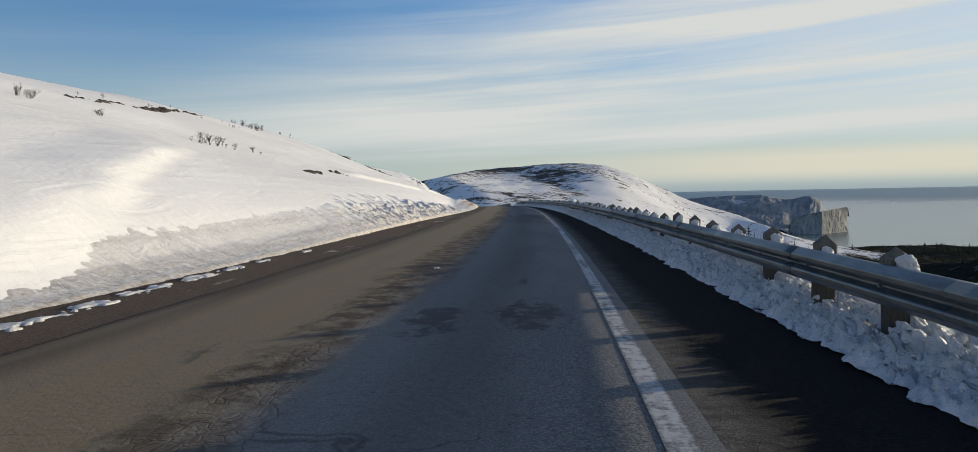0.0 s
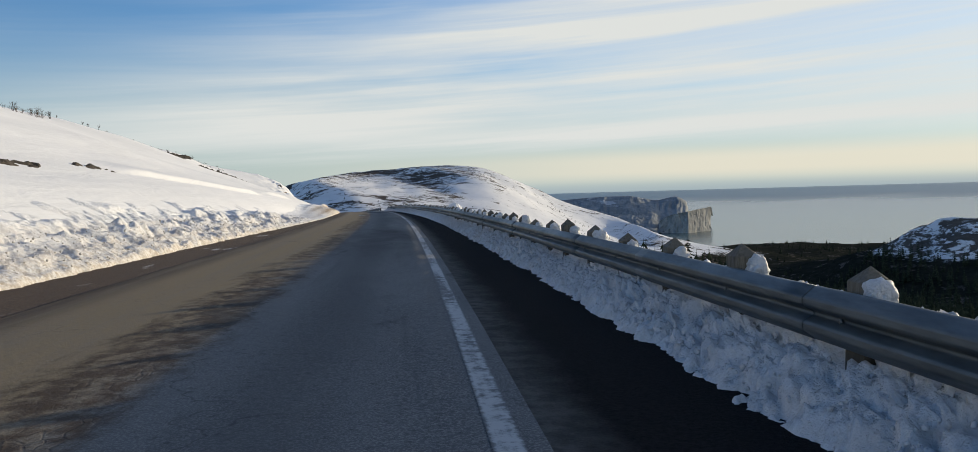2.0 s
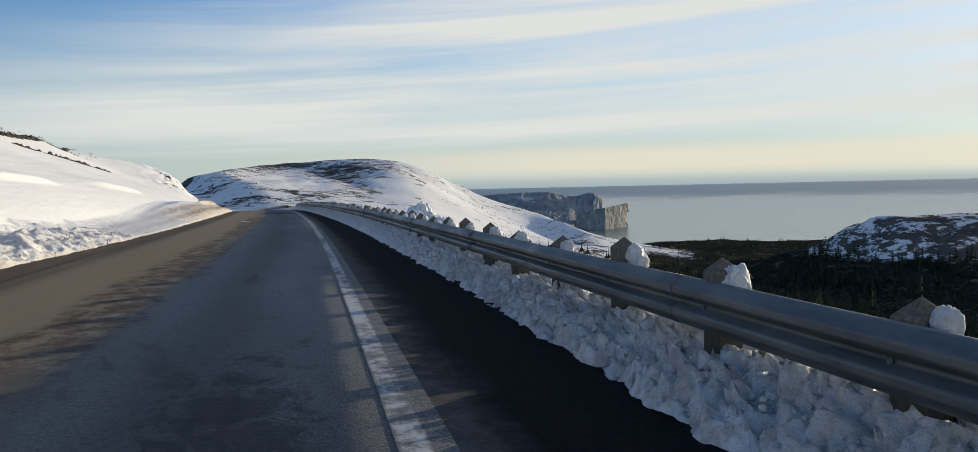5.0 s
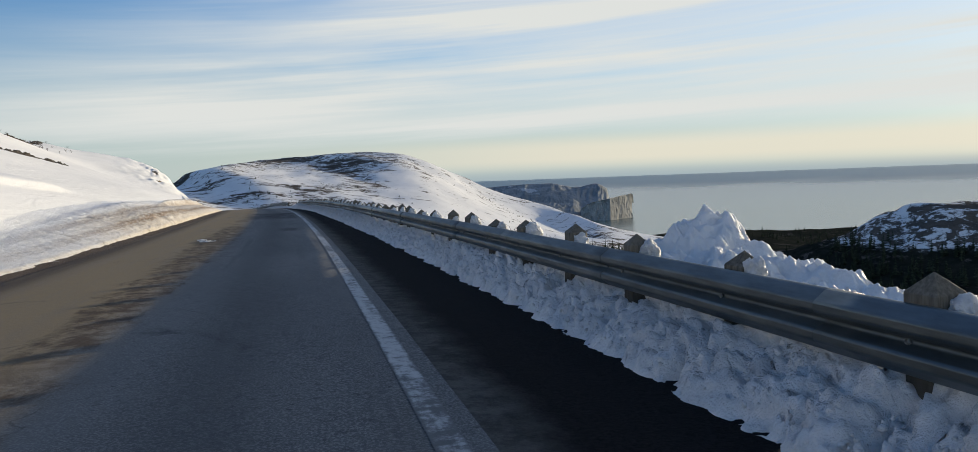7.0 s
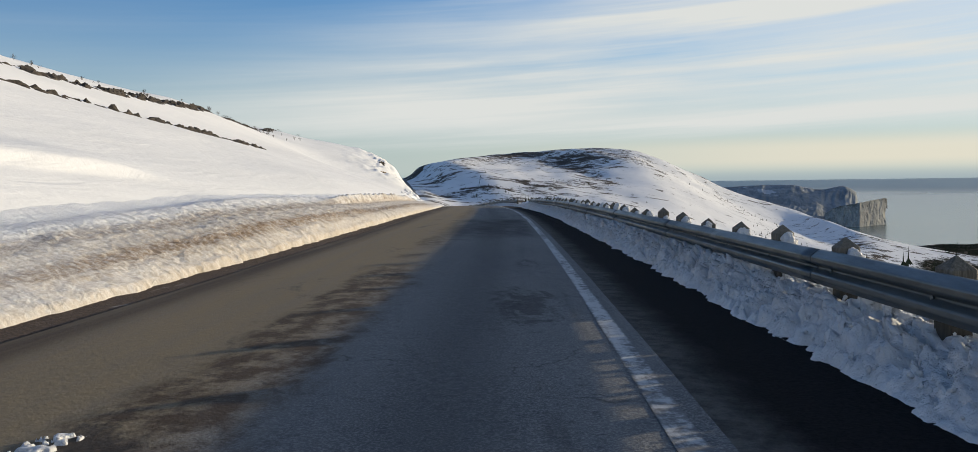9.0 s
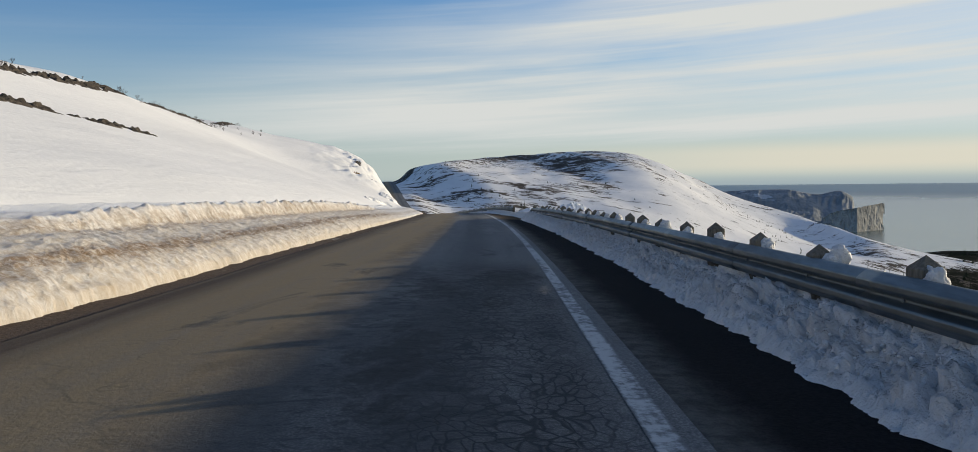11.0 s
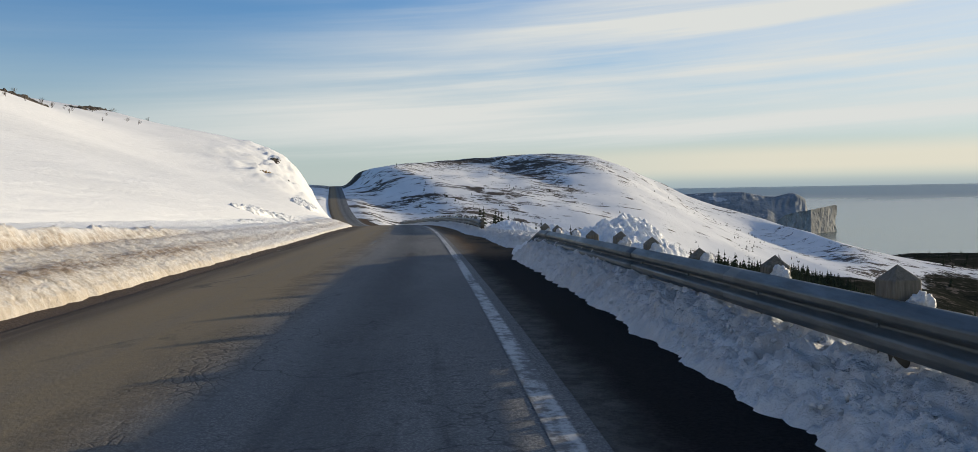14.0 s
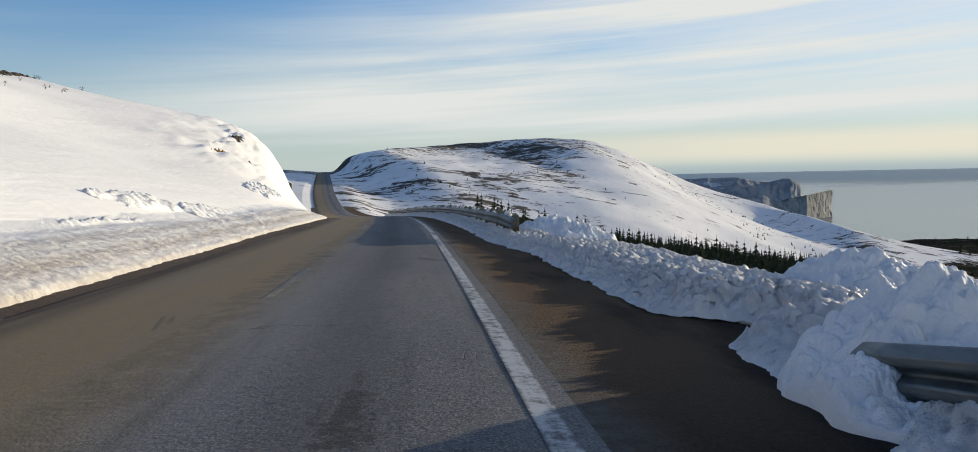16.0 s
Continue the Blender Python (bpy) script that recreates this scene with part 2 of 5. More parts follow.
def asphalt_material():
    m = Mat("worn_asphalt", rough=0.9, spec=0.15)
    lat, s = m.uvxy()
    grit = m.noise(55.0, 3.0, 0.7)
    fine = m.noise(14.0, 5.0, 0.65)
    broad = m.noise(0.45, 5.0, 0.6, m.coords((1, 0.25, 1), uv=True))
    streak = m.noise(1.6, 6.0, 0.6, m.coords((1.4, 0.06, 1), uv=True))
    base = m.mix(m.ramp(broad, 0.3, 0.7), (0.098, 0.098, 0.099), (0.165, 0.162, 0.155))
    base = m.mix(m.ramp(grit, 0.44, 0.64, 0, 0.75), base, (0.29, 0.28, 0.26))
    base = m.mix(m.ramp(fine, 0.54, 0.74, 0, 0.6), base, (0.045, 0.045, 0.047))
    # polished wheel paths, and an oily darker strip between them
    lane = m.math("ADD", lat, m.math("MULTIPLY", m.math("SUBTRACT", broad, 0.5), 0.8))
    base = m.mix(m.math("MULTIPLY", band(m, lane, -1.75, -1.05, 0.3), 0.55), base, (0.082, 0.083, 0.083))
    base = m.mix(m.math("MULTIPLY", band(m, lane, -2.75, -1.95, 0.25), m.ramp(streak, 0.35, 0.65, 0.1, 0.5)), base, (0.19, 0.185, 0.175))
    base = m.mix(m.math("MULTIPLY", m.ramp(streak, 0.55, 0.72), 0.4), base, (0.066, 0.068, 0.068))
    # road sand carried over the far lane
    sand = m.math("MULTIPLY", m.ramp(lat, -2.1, -3.2), m.ramp(streak, 0.25, 0.62, 0.72, 1.0))
    base = m.mix(sand, base, m.mix(fine, (0.195, 0.142, 0.080), (0.335, 0.252, 0.146)))
    # damp, earthy seam between the lanes and along the far edge
    ragged = m.noise(2.2, 7.0, 0.7, m.coords((1, 0.35, 1), uv=True), 0.6)
    seam_at = m.math("ADD", lat, m.math("MULTIPLY", m.math("SUBTRACT", ragged, 0.5), 1.3))
    seam = m.math("MULTIPLY", band(m, seam_at, -3.15, -2.5, 0.16), m.ramp(m.noise(0.16, 3.0, 0.6, m.coords((0.3, 1, 1), uv=True)), 0.36, 0.50))
    runs = m.math("MAXIMUM", band(m, s, 53.0, 72.0, 3.0), m.math("MAXIMUM", band(m, s, 85.0, 101.0, 3.0), band(m, s, 12.0, 36.0, 3.0)))
    seam = m.math("MAXIMUM", seam, m.math("MULTIPLY", runs, band(m, seam_at, -3.3, -2.35, 0.2)))
    seam = m.math("MULTIPLY", seam, m.ramp(m.noise(3.2, 6.0, 0.7, m.coords((1, 0.8, 1), uv=True)), 0.36, 0.58))
    base = m.mix(m.math("MULTIPLY", m.math("MULTIPLY", seam, m.ramp(s, 98.0, 118.0, 1.0, 0.35)), 0.88), base, (0.066, 0.042, 0.026))
    verge = m.math("MULTIPLY", m.ramp(lat, -4.5, -5.3), m.ramp(streak, 0.3, 0.6, 0.4, 0.95))
    base = m.mix(verge, base, (0.075, 0.052, 0.036))
    # crazed patches
    warp = m.node("ShaderNodeTexNoise", Vector=m.coords((1, 1, 1), uv=True), Scale=1.2, Detail=3.0).outputs["Color"]
    vec = m.node("ShaderNodeVectorMath"); vec.operation = "MULTIPLY_ADD"
    m.nt.links.new(warp, vec.inputs[0]); vec.inputs[1].default_value = (0.5, 0.5, 0)
    m.nt.links.new(m.coords((1, 0.55, 1), uv=True), vec.inputs[2])
    vor = m.node("ShaderNodeTexVoronoi", Vector=vec.outputs[0], Scale=11.0); vor.feature = "DISTANCE_TO_EDGE"
    gape = m.math("ADD", vor.outputs["Distance"], m.math("MULTIPLY", m.math("SUBTRACT", m.noise(2.5, 5.0, 0.7), 0.5), 0.16))
    crack = m.ramp(gape, 0.015, 0.12, 1, 0)
    patchy = m.ramp(m.noise(1.1, 5.0, 0.65, m.coords((1, 0.4, 1), uv=True), 0.5), 0.40, 0.56)
    where = m.math("MULTIPLY", m.ramp(m.noise(0.22, 3.0, 0.6, m.coords((2.2, 0.7, 1), uv=True)), 0.62, 0.70), band(m, lat, -1.7, -0.25, 0.3))
    where = m.math("ADD", where, m.math("MULTIPLY", band(m, s, 110.5, 122.5, 1.2), band(m, lat, -1.45, -0.22, 0.25)), True)
    where = m.math("MAXIMUM", where, m.math("MULTIPLY", band(m, s, 42.5, 49.5, 0.8), band(m, lat, -1.15, -0.20, 0.2)))
    where = m.math("MAXIMUM", where, m.math("MULTIPLY", band(m, s, 132.0, 150.0, 2.0), m.math("MULTIPLY", band(m, lat, -2.95, -2.25, 0.2), 0.5)))
    where = m.math("MAXIMUM", where, m.math("MULTIPLY", band(m, s, 2.0, 26.0, 3.0), m.math("MULTIPLY", band(m, lat, -3.0, -2.35, 0.2), 0.5)))
    where = m.math("MULTIPLY", where, patchy)
    where = m.math("MAXIMUM", where, m.math("MULTIPLY", m.math("MULTIPLY", band(m, s, 111.0, 119.0, 1.0), band(m, lat, -1.35, -0.22, 0.2)), m.ramp(patchy, 0.0, 1.0, 0.55, 1.0)))
    base = m.mix(m.math("MULTIPLY", m.math("MULTIPLY", crack, where), 0.95), base, (0.030, 0.030, 0.032))
    # ragged ripples where the surface has worn through between the wheel tracks
    rip = m.noise(2.4, 6.0, 0.7, m.coords((0.9, 1.5, 1), uv=True), 1.2)
    rips = m.math("MULTIPLY", m.ramp(rip, 0.50, 0.60), m.math("MULTIPLY", band(m, s, 111.5, 122.5, 1.6), band(m, lat, -2.5, -0.5, 0.4)))
    base = m.mix(m.math("MULTIPLY", rips, 0.7), base, (0.034, 0.033, 0.034))
    # damp stretches where the broken surface holds meltwater
    damp = m.math("MAXIMUM", m.math("MULTIPLY", band(m, s, 110.0, 123.5, 2.0), 0.72), m.math("MULTIPLY", band(m, s, 39.0, 54.0, 4.0), 0.5))
    damp = m.math("MULTIPLY", m.math("MULTIPLY", damp, band(m, lat, -2.8, -0.15, 0.3)), m.ramp(m.noise(0.9, 6.0, 0.65, m.coords((1, 0.5, 1), uv=True), 0.6), 0.32, 0.60, 0.35, 1.0))
    base = m.mix(damp, base, (0.046, 0.048, 0.049))
    # dark damp hollows
    fleck = m.noise(3.0, 7.0, 0.75, m.coords((1, 0.6, 1), uv=True), 0.6)
    for s0, l0, rs, rl in ((118.0, -0.92, 0.6, 0.22), (120.8, -0.7, 1.6, 0.5), (119.4, -1.8, 1.4, 0.45), (114.5, -1.7, 1.8, 0.4), (91.0, -3.1, 1.5, 0.5), (159.5, -1.2, 1.2, 0.2), (14.5, -2.7, 2.2, 0.35), (29.0, -2.65, 2.5, 0.4), (45.0, -2.7, 3.0, 0.4), (9.0, -0.9, 1.2, 0.4), (8.5, -1.9, 1.2, 0.3), (97.0, -0.8, 1.6, 0.4), (52.0, -1.0, 2.0, 0.5)):
        ds, dl = m.math("MULTIPLY", m.math("SUBTRACT", s, s0), 1 / rs), m.math("MULTIPLY", m.math("SUBTRACT", lat, l0), 1 / rl)
        d = m.math("ADD", m.math("MULTIPLY", ds, ds), m.math("MULTIPLY", dl, dl))
        d = m.math("ADD", d, m.math("MULTIPLY", m.math("SUBTRACT", fleck, 0.5), 7.0))
        base = m.mix(m.ramp(d, 1.1, 0.0, 0.0, 0.65), base, (0.034, 0.031, 0.029))
    # thin cracks that run along and across
    vec2 = m.node("ShaderNodeVectorMath"); vec2.operation = "MULTIPLY_ADD"
    m.nt.links.new(warp, vec2.inputs[0]); vec2.inputs[1].default_value = (1.4, 1.4, 0)
    m.nt.links.new(m.coords((1, 1, 1), uv=True), vec2.inputs[2])
    big = m.node("ShaderNodeTexVoronoi", Vector=vec2.outputs[0], Scale=0.32); big.feature = "DISTANCE_TO_EDGE"
    thin = m.math("MULTIPLY", m.ramp(big.outputs["Distance"], 0.0008, 0.0045, 1, 0), m.ramp(broad, 0.42, 0.58))
    base = m.mix(m.math("MULTIPLY", thin, m.ramp(lat, -3.2, -2.4, 0.25, 0.5)), base, (0.035, 0.033, 0.032))
    # damp blotches
    wet = m.ramp(m.noise(0.55, 5.0, 0.65, m.coords((1.2, 0.45, 1), uv=True), 0.8), 0.62, 0.72, 0, 0.6)
    base = m.mix(wet, base, (0.045, 0.043, 0.043))
    m.color(base)
    m.rough(m.ramp(fine, 0.2, 0.8, 0.72, 0.95))
    h = m.math("SUBTRACT", m.math("ADD", m.math("MULTIPLY", grit, 0.6), fine), m.math("MULTIPLY", crack, where))
    m.bump(h, 0.55, 0.012)
    return m.m


def shoulder_material():
    m = Mat("rail_shaded_gravel", rough=0.97, spec=0.05)
    lat, s = m.uvxy()
    grit = m.noise(38.0, 4.0, 0.75)
    broad = m.noise(0.9, 5.0, 0.6, m.coords((1, 0.3, 1), uv=True))
    # gravel taken near black: the rail's shade is put into its colour
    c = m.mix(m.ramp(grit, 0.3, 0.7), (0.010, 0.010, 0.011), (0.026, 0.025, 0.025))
    # past the rail's end, where the sun reaches it, it is painted brown
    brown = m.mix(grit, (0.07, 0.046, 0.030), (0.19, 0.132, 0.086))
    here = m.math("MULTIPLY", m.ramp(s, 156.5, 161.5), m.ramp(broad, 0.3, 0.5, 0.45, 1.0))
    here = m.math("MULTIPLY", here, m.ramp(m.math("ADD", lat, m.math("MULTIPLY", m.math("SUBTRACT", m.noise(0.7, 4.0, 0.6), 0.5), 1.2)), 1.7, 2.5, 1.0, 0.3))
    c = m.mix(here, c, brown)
    # a lighter rim along the paint, ragged on its outer side
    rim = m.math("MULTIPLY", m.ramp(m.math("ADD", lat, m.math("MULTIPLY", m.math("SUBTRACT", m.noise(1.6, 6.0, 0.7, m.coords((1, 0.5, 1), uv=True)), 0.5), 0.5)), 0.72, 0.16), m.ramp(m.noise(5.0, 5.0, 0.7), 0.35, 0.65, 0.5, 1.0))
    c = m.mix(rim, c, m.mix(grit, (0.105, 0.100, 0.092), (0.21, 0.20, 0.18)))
    m.color(c)
    m.bump(m.math("ADD", grit, m.noise(11.0, 4.0, 0.7)), 1.0, 0.03)
    return m.m


def verge_material():
    m = Mat("brown_mud_verge", rough=0.9, spec=0.3)
    grit = m.noise(26.0, 5.0, 0.7)
    broad = m.noise(1.1, 5.0, 0.6, m.coords((1, 0.3, 1), uv=True))
    c = m.mix(m.ramp(grit, 0.3, 0.72), (0.046, 0.029, 0.018), (0.150, 0.099, 0.062))
    c = m.mix(m.ramp(broad, 0.62, 0.72, 0, 0.85), c, (0.55, 0.52, 0.48))
    m.color(c)
    m.bump(m.math("ADD", grit, broad), 0.9, 0.03)
    return m.m


def snow_material(name, dirt=0.0, fine=1.0):
    m = Mat(name, rough=0.62, spec=0.25)
    grain = m.noise(60.0, 3.0, 0.7)
    mid = m.noise(7.0, 6.0, 0.62)
    broad = m.noise(0.35, 5.0, 0.6)
    c = m.mix(m.ramp(broad, 0.3, 0.7), (0.76, 0.76, 0.76), (0.86, 0.855, 0.85))
    if dirt:
        # sand thrown by ploughs: long bands along the road, in the layers of the bank
        u, s = m.uvxy()
        lay = m.noise(1.0, 7.0, 0.65, m.coords((3.0, 0.16, 1), uv=True), 0.6)
        spots = m.noise(9.0, 6.0, 0.75)
        comb = m.noise(5.0, 6.0, 0.72, m.coords((1.5, 1.5, 1), uv=True), 0.8)
        edge = m.math("ADD", u, m.math("MULTIPLY", m.math("SUBTRACT", m.noise(0.9, 5.0, 0.6, m.coords((0.3, 0.6, 1), uv=True)), 0.5), 0.5))
        # a sandy tint over the whole face, and brown layers at the lip of the lower tier and on the upper wall
        dirty = m.math("MULTIPLY", m.ramp(s, 88.0, 104.0, 0.30, 1.0), m.ramp(s, 152.0, 172.0, 1.0, 0.5))
        face = m.math("MULTIPLY", m.math("MULTIPLY", m.ramp(u, 2.3, 1.5, 0.25, 1.0), dirty), m.math("MULTIPLY", m.ramp(u, 3.2, 2.4), m.ramp(comb, 0.3, 0.7, 0.30, 0.80)))
        c = m.mix(m.math("MULTIPLY", face, min(1, dirt * 1.05)), c, (0.46, 0.36, 0.235))
        k = m.math("MULTIPLY", m.ramp(lay, 0.32, 0.50), m.math("MAXIMUM", band(m, edge, 0.50, 0.95, 0.18), m.math("MULTIPLY", band(m, edge, 1.5, 1.95, 0.16), 0.6)))
        k = m.math("MULTIPLY", m.math("MULTIPLY", k, dirty), m.ramp(comb, 0.28, 0.62, 0.2, 1.0))
        c = m.mix(m.math("MULTIPLY", k, dirt), c, (0.235, 0.152, 0.082))
        grey = m.math("MULTIPLY", band(m, edge, 0.95, 1.5, 0.2), m.ramp(spots, 0.42, 0.66, 0.0, 0.12))
        c = m.mix(m.math("MULTIPLY", grey, dirt), c, (0.36, 0.32, 0.28))
        apron = m.math("MULTIPLY", m.math("MULTIPLY", m.ramp(edge, 1.2, 0.2), band(m, s, 2.0, 62.0, 8.0)), m.ramp(m.math("ADD", spots, m.math("MULTIPLY", comb, 0.6)), 0.70, 1.0, 0.0, 0.75))
        c = m.mix(m.math("MULTIPLY", apron, dirt), c, (0.34, 0.26, 0.17))
        foot = m.math("MULTIPLY", m.ramp(edge, 0.25, 0.0), m.ramp(spots, 0.3, 0.6, 0.2, 0.8))
        c = m.mix(m.math("MULTIPLY", foot, min(1, dirt * 0.7)), c, (0.42, 0.34, 0.25))
    if 0 < dirt < 0.9:      # old slush under the rail, greyed by spray
        c = m.mix(m.ramp(m.noise(2.2, 6.0, 0.7), 0.35, 0.7, 0.1, 0.75), c, (0.54, 0.55, 0.555))
        soot = m.math("MULTIPLY", band(m, s, 34.0, 64.0, 7.0), m.ramp(m.noise(4.5, 7.0, 0.72), 0.40, 0.66, 0.05, 0.75))
        c = m.mix(soot, c, (0.40, 0.355, 0.30))
        flecks = m.ramp(m.noise(26.0, 5.0, 0.7), 0.62, 0.72, 0.0, 0.7)
        c = m.mix(flecks, c, (0.25, 0.23, 0.21))
    m.color(c)
    m.bump(m.math("ADD", m.math("MULTIPLY", grain, 0.3 * fine), m.math("ADD", mid, m.math("MULTIPLY", m.noise(19.0, 4.0, 0.6), 0.5))), 0.8, 0.05 * fine)
    return m.m


def ground_material():
    """Snow fields; heath, scree and dwarf conifers stand out of them in patches."""
    m = Mat("snowy_heath", rough=0.95, spec=0.0)
    lat, far = m.uvxy()          # first: how bare the ground is (0 deep snow, 1 open heath); second: woods
    grain = m.noise(3.0, 6.0, 0.65)
    patch = m.noise(0.030, 6.0, 0.62, m.coords((1.0, 0.55, 1.0)), 0.5)
    mid = m.noise(0.15, 8.0, 0.7, m.coords((0.38, 0.50, 1.0)), 0.7)
    speck = m.noise(0.55, 7.0, 0.75, m.coords((0.42, 0.40, 1.0)))
    drift = m.noise(0.12, 5.0, 0.5, m.coords((1.0, 0.35, 1.0)), 0.5)
    snow = m.mix(m.ramp(drift, 0.3, 0.7), (0.74, 0.74, 0.74), (0.82, 0.815, 0.81))
    heath = m.mix(m.ramp(speck, 0.3, 0.7), (0.055, 0.050, 0.047), (0.135, 0.116, 0.098))
    heath = m.mix(m.ramp(grain, 0.55, 0.75, 0, 0.5), heath, (0.16, 0.13, 0.10))
    bare = m.math("ADD", m.math("MULTIPLY", patch, 0.40), m.math("ADD", m.math("MULTIPLY", mid, 0.85), m.math("MULTIPLY", speck, 0.7)))
    thr = m.math("SUBTRACT", 1.26, m.math("MULTIPLY", lat, 0.50))
    k = m.ramp(m.math("SUBTRACT", bare, thr), -0.02, 0.05)
    c = m.mix(k, snow, heath)
    woods = m.mix(m.ramp(speck, 0.3, 0.7), (0.014, 0.017, 0.013), (0.034, 0.034, 0.027))
    w = m.ramp(m.math("ADD", far, m.math("MULTIPLY", m.math("SUBTRACT", m.math("ADD", patch, speck), 1.0), 0.7)), 0.42, 0.58)
    w = m.math("MULTIPLY", w, m.ramp(m.math("ADD", mid, m.math("MULTIPLY", speck, 0.5)), 0.90, 0.82, 0.0, 1.0))
    c = m.mix(w, c, woods)
    m.color(c)
    sastrugi = m.noise(0.9, 5.0, 0.55, m.coords((1.0, 0.30, 1.6)), 0.9)
    rough = m.math("MULTIPLY", m.math("ADD", mid, m.math("MULTIPLY", speck, 0.8)), m.math("MULTIPLY", lat, 7.0))
    m.bump(m.math("ADD", m.math("ADD", rough, m.math("MULTIPLY", sastrugi, 1.3)), m.math("ADD", m.math("MULTIPLY", drift, 0.8), m.math("ADD", m.math("MULTIPLY", grain, 0.4), m.math("MULTIPLY", k, 1.2)))), 0.5, 0.08)
    return m.m


def rock_material(name, a, b, c, scale=1.0):
    m = Mat(name, rough=0.88, spec=0.2)
    n1, n2 = m.noise(0.9 * scale, 8.0, 0.65, m.coords((1, 1, 2.5))), m.noise(9.0 * scale, 6.0, 0.7)
    col = m.mix(m.ramp(n1, 0.35, 0.62), a, b)
    m.color(m.mix(m.ramp(n2, 0.55, 0.75), col, c))
    m.bump(m.math("ADD", n1, n2), 0.8, 0.06 / scale)
    return m.m


def steel_material():
    m = Mat("galvanised_steel", rough=0.5, metal=0.7, spec=0.5)
    n = m.noise(5.0, 6.0, 0.65, m.coords((1, 0.4, 3.0)))
    salt = m.noise(1.4, 6.0, 0.7, m.coords((1, 0.15, 1)))
    c = m.mix(m.ramp(n, 0.3, 0.7), (0.088, 0.102, 0.106), (0.16, 0.178, 0.180))
    c = m.mix(m.ramp(salt, 0.52, 0.72, 0, 0.45), c, (0.34, 0.34, 0.32))
    m.color(c)
    m.rough(m.ramp(salt, 0.35, 0.7, 0.38, 0.68))
    m.bump(n, 0.15, 0.01)
    return m.m


def timber_material():
    m = Mat("weathered_timber", rough=0.85, spec=0.2)
    g = m.noise(9.0, 7.0, 0.65, m.coords((6, 6, 0.7)))
    own = m.node("ShaderNodeObjectInfo").outputs["Random"]
    a = m.mix(own, (0.066, 0.058, 0.045), (0.135, 0.120, 0.092))
    c = m.mix(m.ramp(g, 0.3, 0.7), a, (0.20, 0.18, 0.145))
    c = m.mix(m.ramp(m.noise(3.0, 4.0, 0.6), 0.56, 0.74, 0, 0.7), c, (0.07, 0.06, 0.05))
    height = m.node("ShaderNodeSeparateXYZ", Vector=m.co.outputs["Object"]).outputs[2]
    c = m.mix(m.ramp(m.math("ADD", height, m.math("MULTIPLY", g, 0.12)), 0.55, 0.36, 0.0, 0.75), c, (0.045, 0.042, 0.036))     # shade below the beam, put into the post's colour
    m.color(c)
    m.bump(g, 0.6, 0.012)
    return m.m


def paint_material(name, color, worn, mid, half):
    m = Mat(name, rough=0.75, spec=0.3)
    n = m.noise(7.0, 8.0, 0.75)
    st = m.noise(1.1, 5.0, 0.6, m.coords((3, 0.25, 1), uv=True))
    k = m.ramp(m.math("ADD", m.math("MULTIPLY", n, 0.7), m.math("MULTIPLY", st, 0.5)), worn, worn + 0.16)
    off = m.math("ABSOLUTE", m.math("ADD", m.uvxy()[0], mid))
    off = m.math("ADD", off, m.math("MULTIPLY", m.math("SUBTRACT", m.noise(11.0, 7.0, 0.75), 0.5), 0.10))
    k = m.math("MULTIPLY", k, m.ramp(off, half - 0.035, half, 1.0, 0.0))
    m.color(m.mix(k, m.mix(m.noise(40.0, 3.0), (0.10, 0.10, 0.10), (0.17, 0.165, 0.16)), color))
    m.bump(n, 0.3, 0.006)
    return m.m


def foliage_material(name, a, b):
    m = Mat(name, rough=0.9, spec=0.0)
    rnd = m.node("ShaderNodeNewGeometry").outputs["Random Per Island"]
    m.color(m.mix(rnd, a, b))
    return m.m


def water_material():
    m = Mat("cold_sea", rough=0.25, spec=0.5)
    big = m.noise(0.004, 4.0, 0.5, m.coords((0.35, 1, 1)))
    n = m.node("ShaderNodeVectorMath", Vector=m.co.outputs["Object"])
    n.operation = "LENGTH"
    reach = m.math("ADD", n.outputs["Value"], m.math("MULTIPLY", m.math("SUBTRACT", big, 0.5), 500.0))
    # far out the sea turns bluer and rougher
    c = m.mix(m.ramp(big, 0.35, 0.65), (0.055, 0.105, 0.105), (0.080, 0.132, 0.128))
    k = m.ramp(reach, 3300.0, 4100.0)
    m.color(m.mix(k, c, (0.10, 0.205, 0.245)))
    m.rough(m.ramp(k, 0.0, 1.0, 0.22, 0.42))
    m.bump(m.noise(0.05, 6.0, 0.6, m.coords((1, 2.2, 1))), 0.02, 2.0)
    return m.m


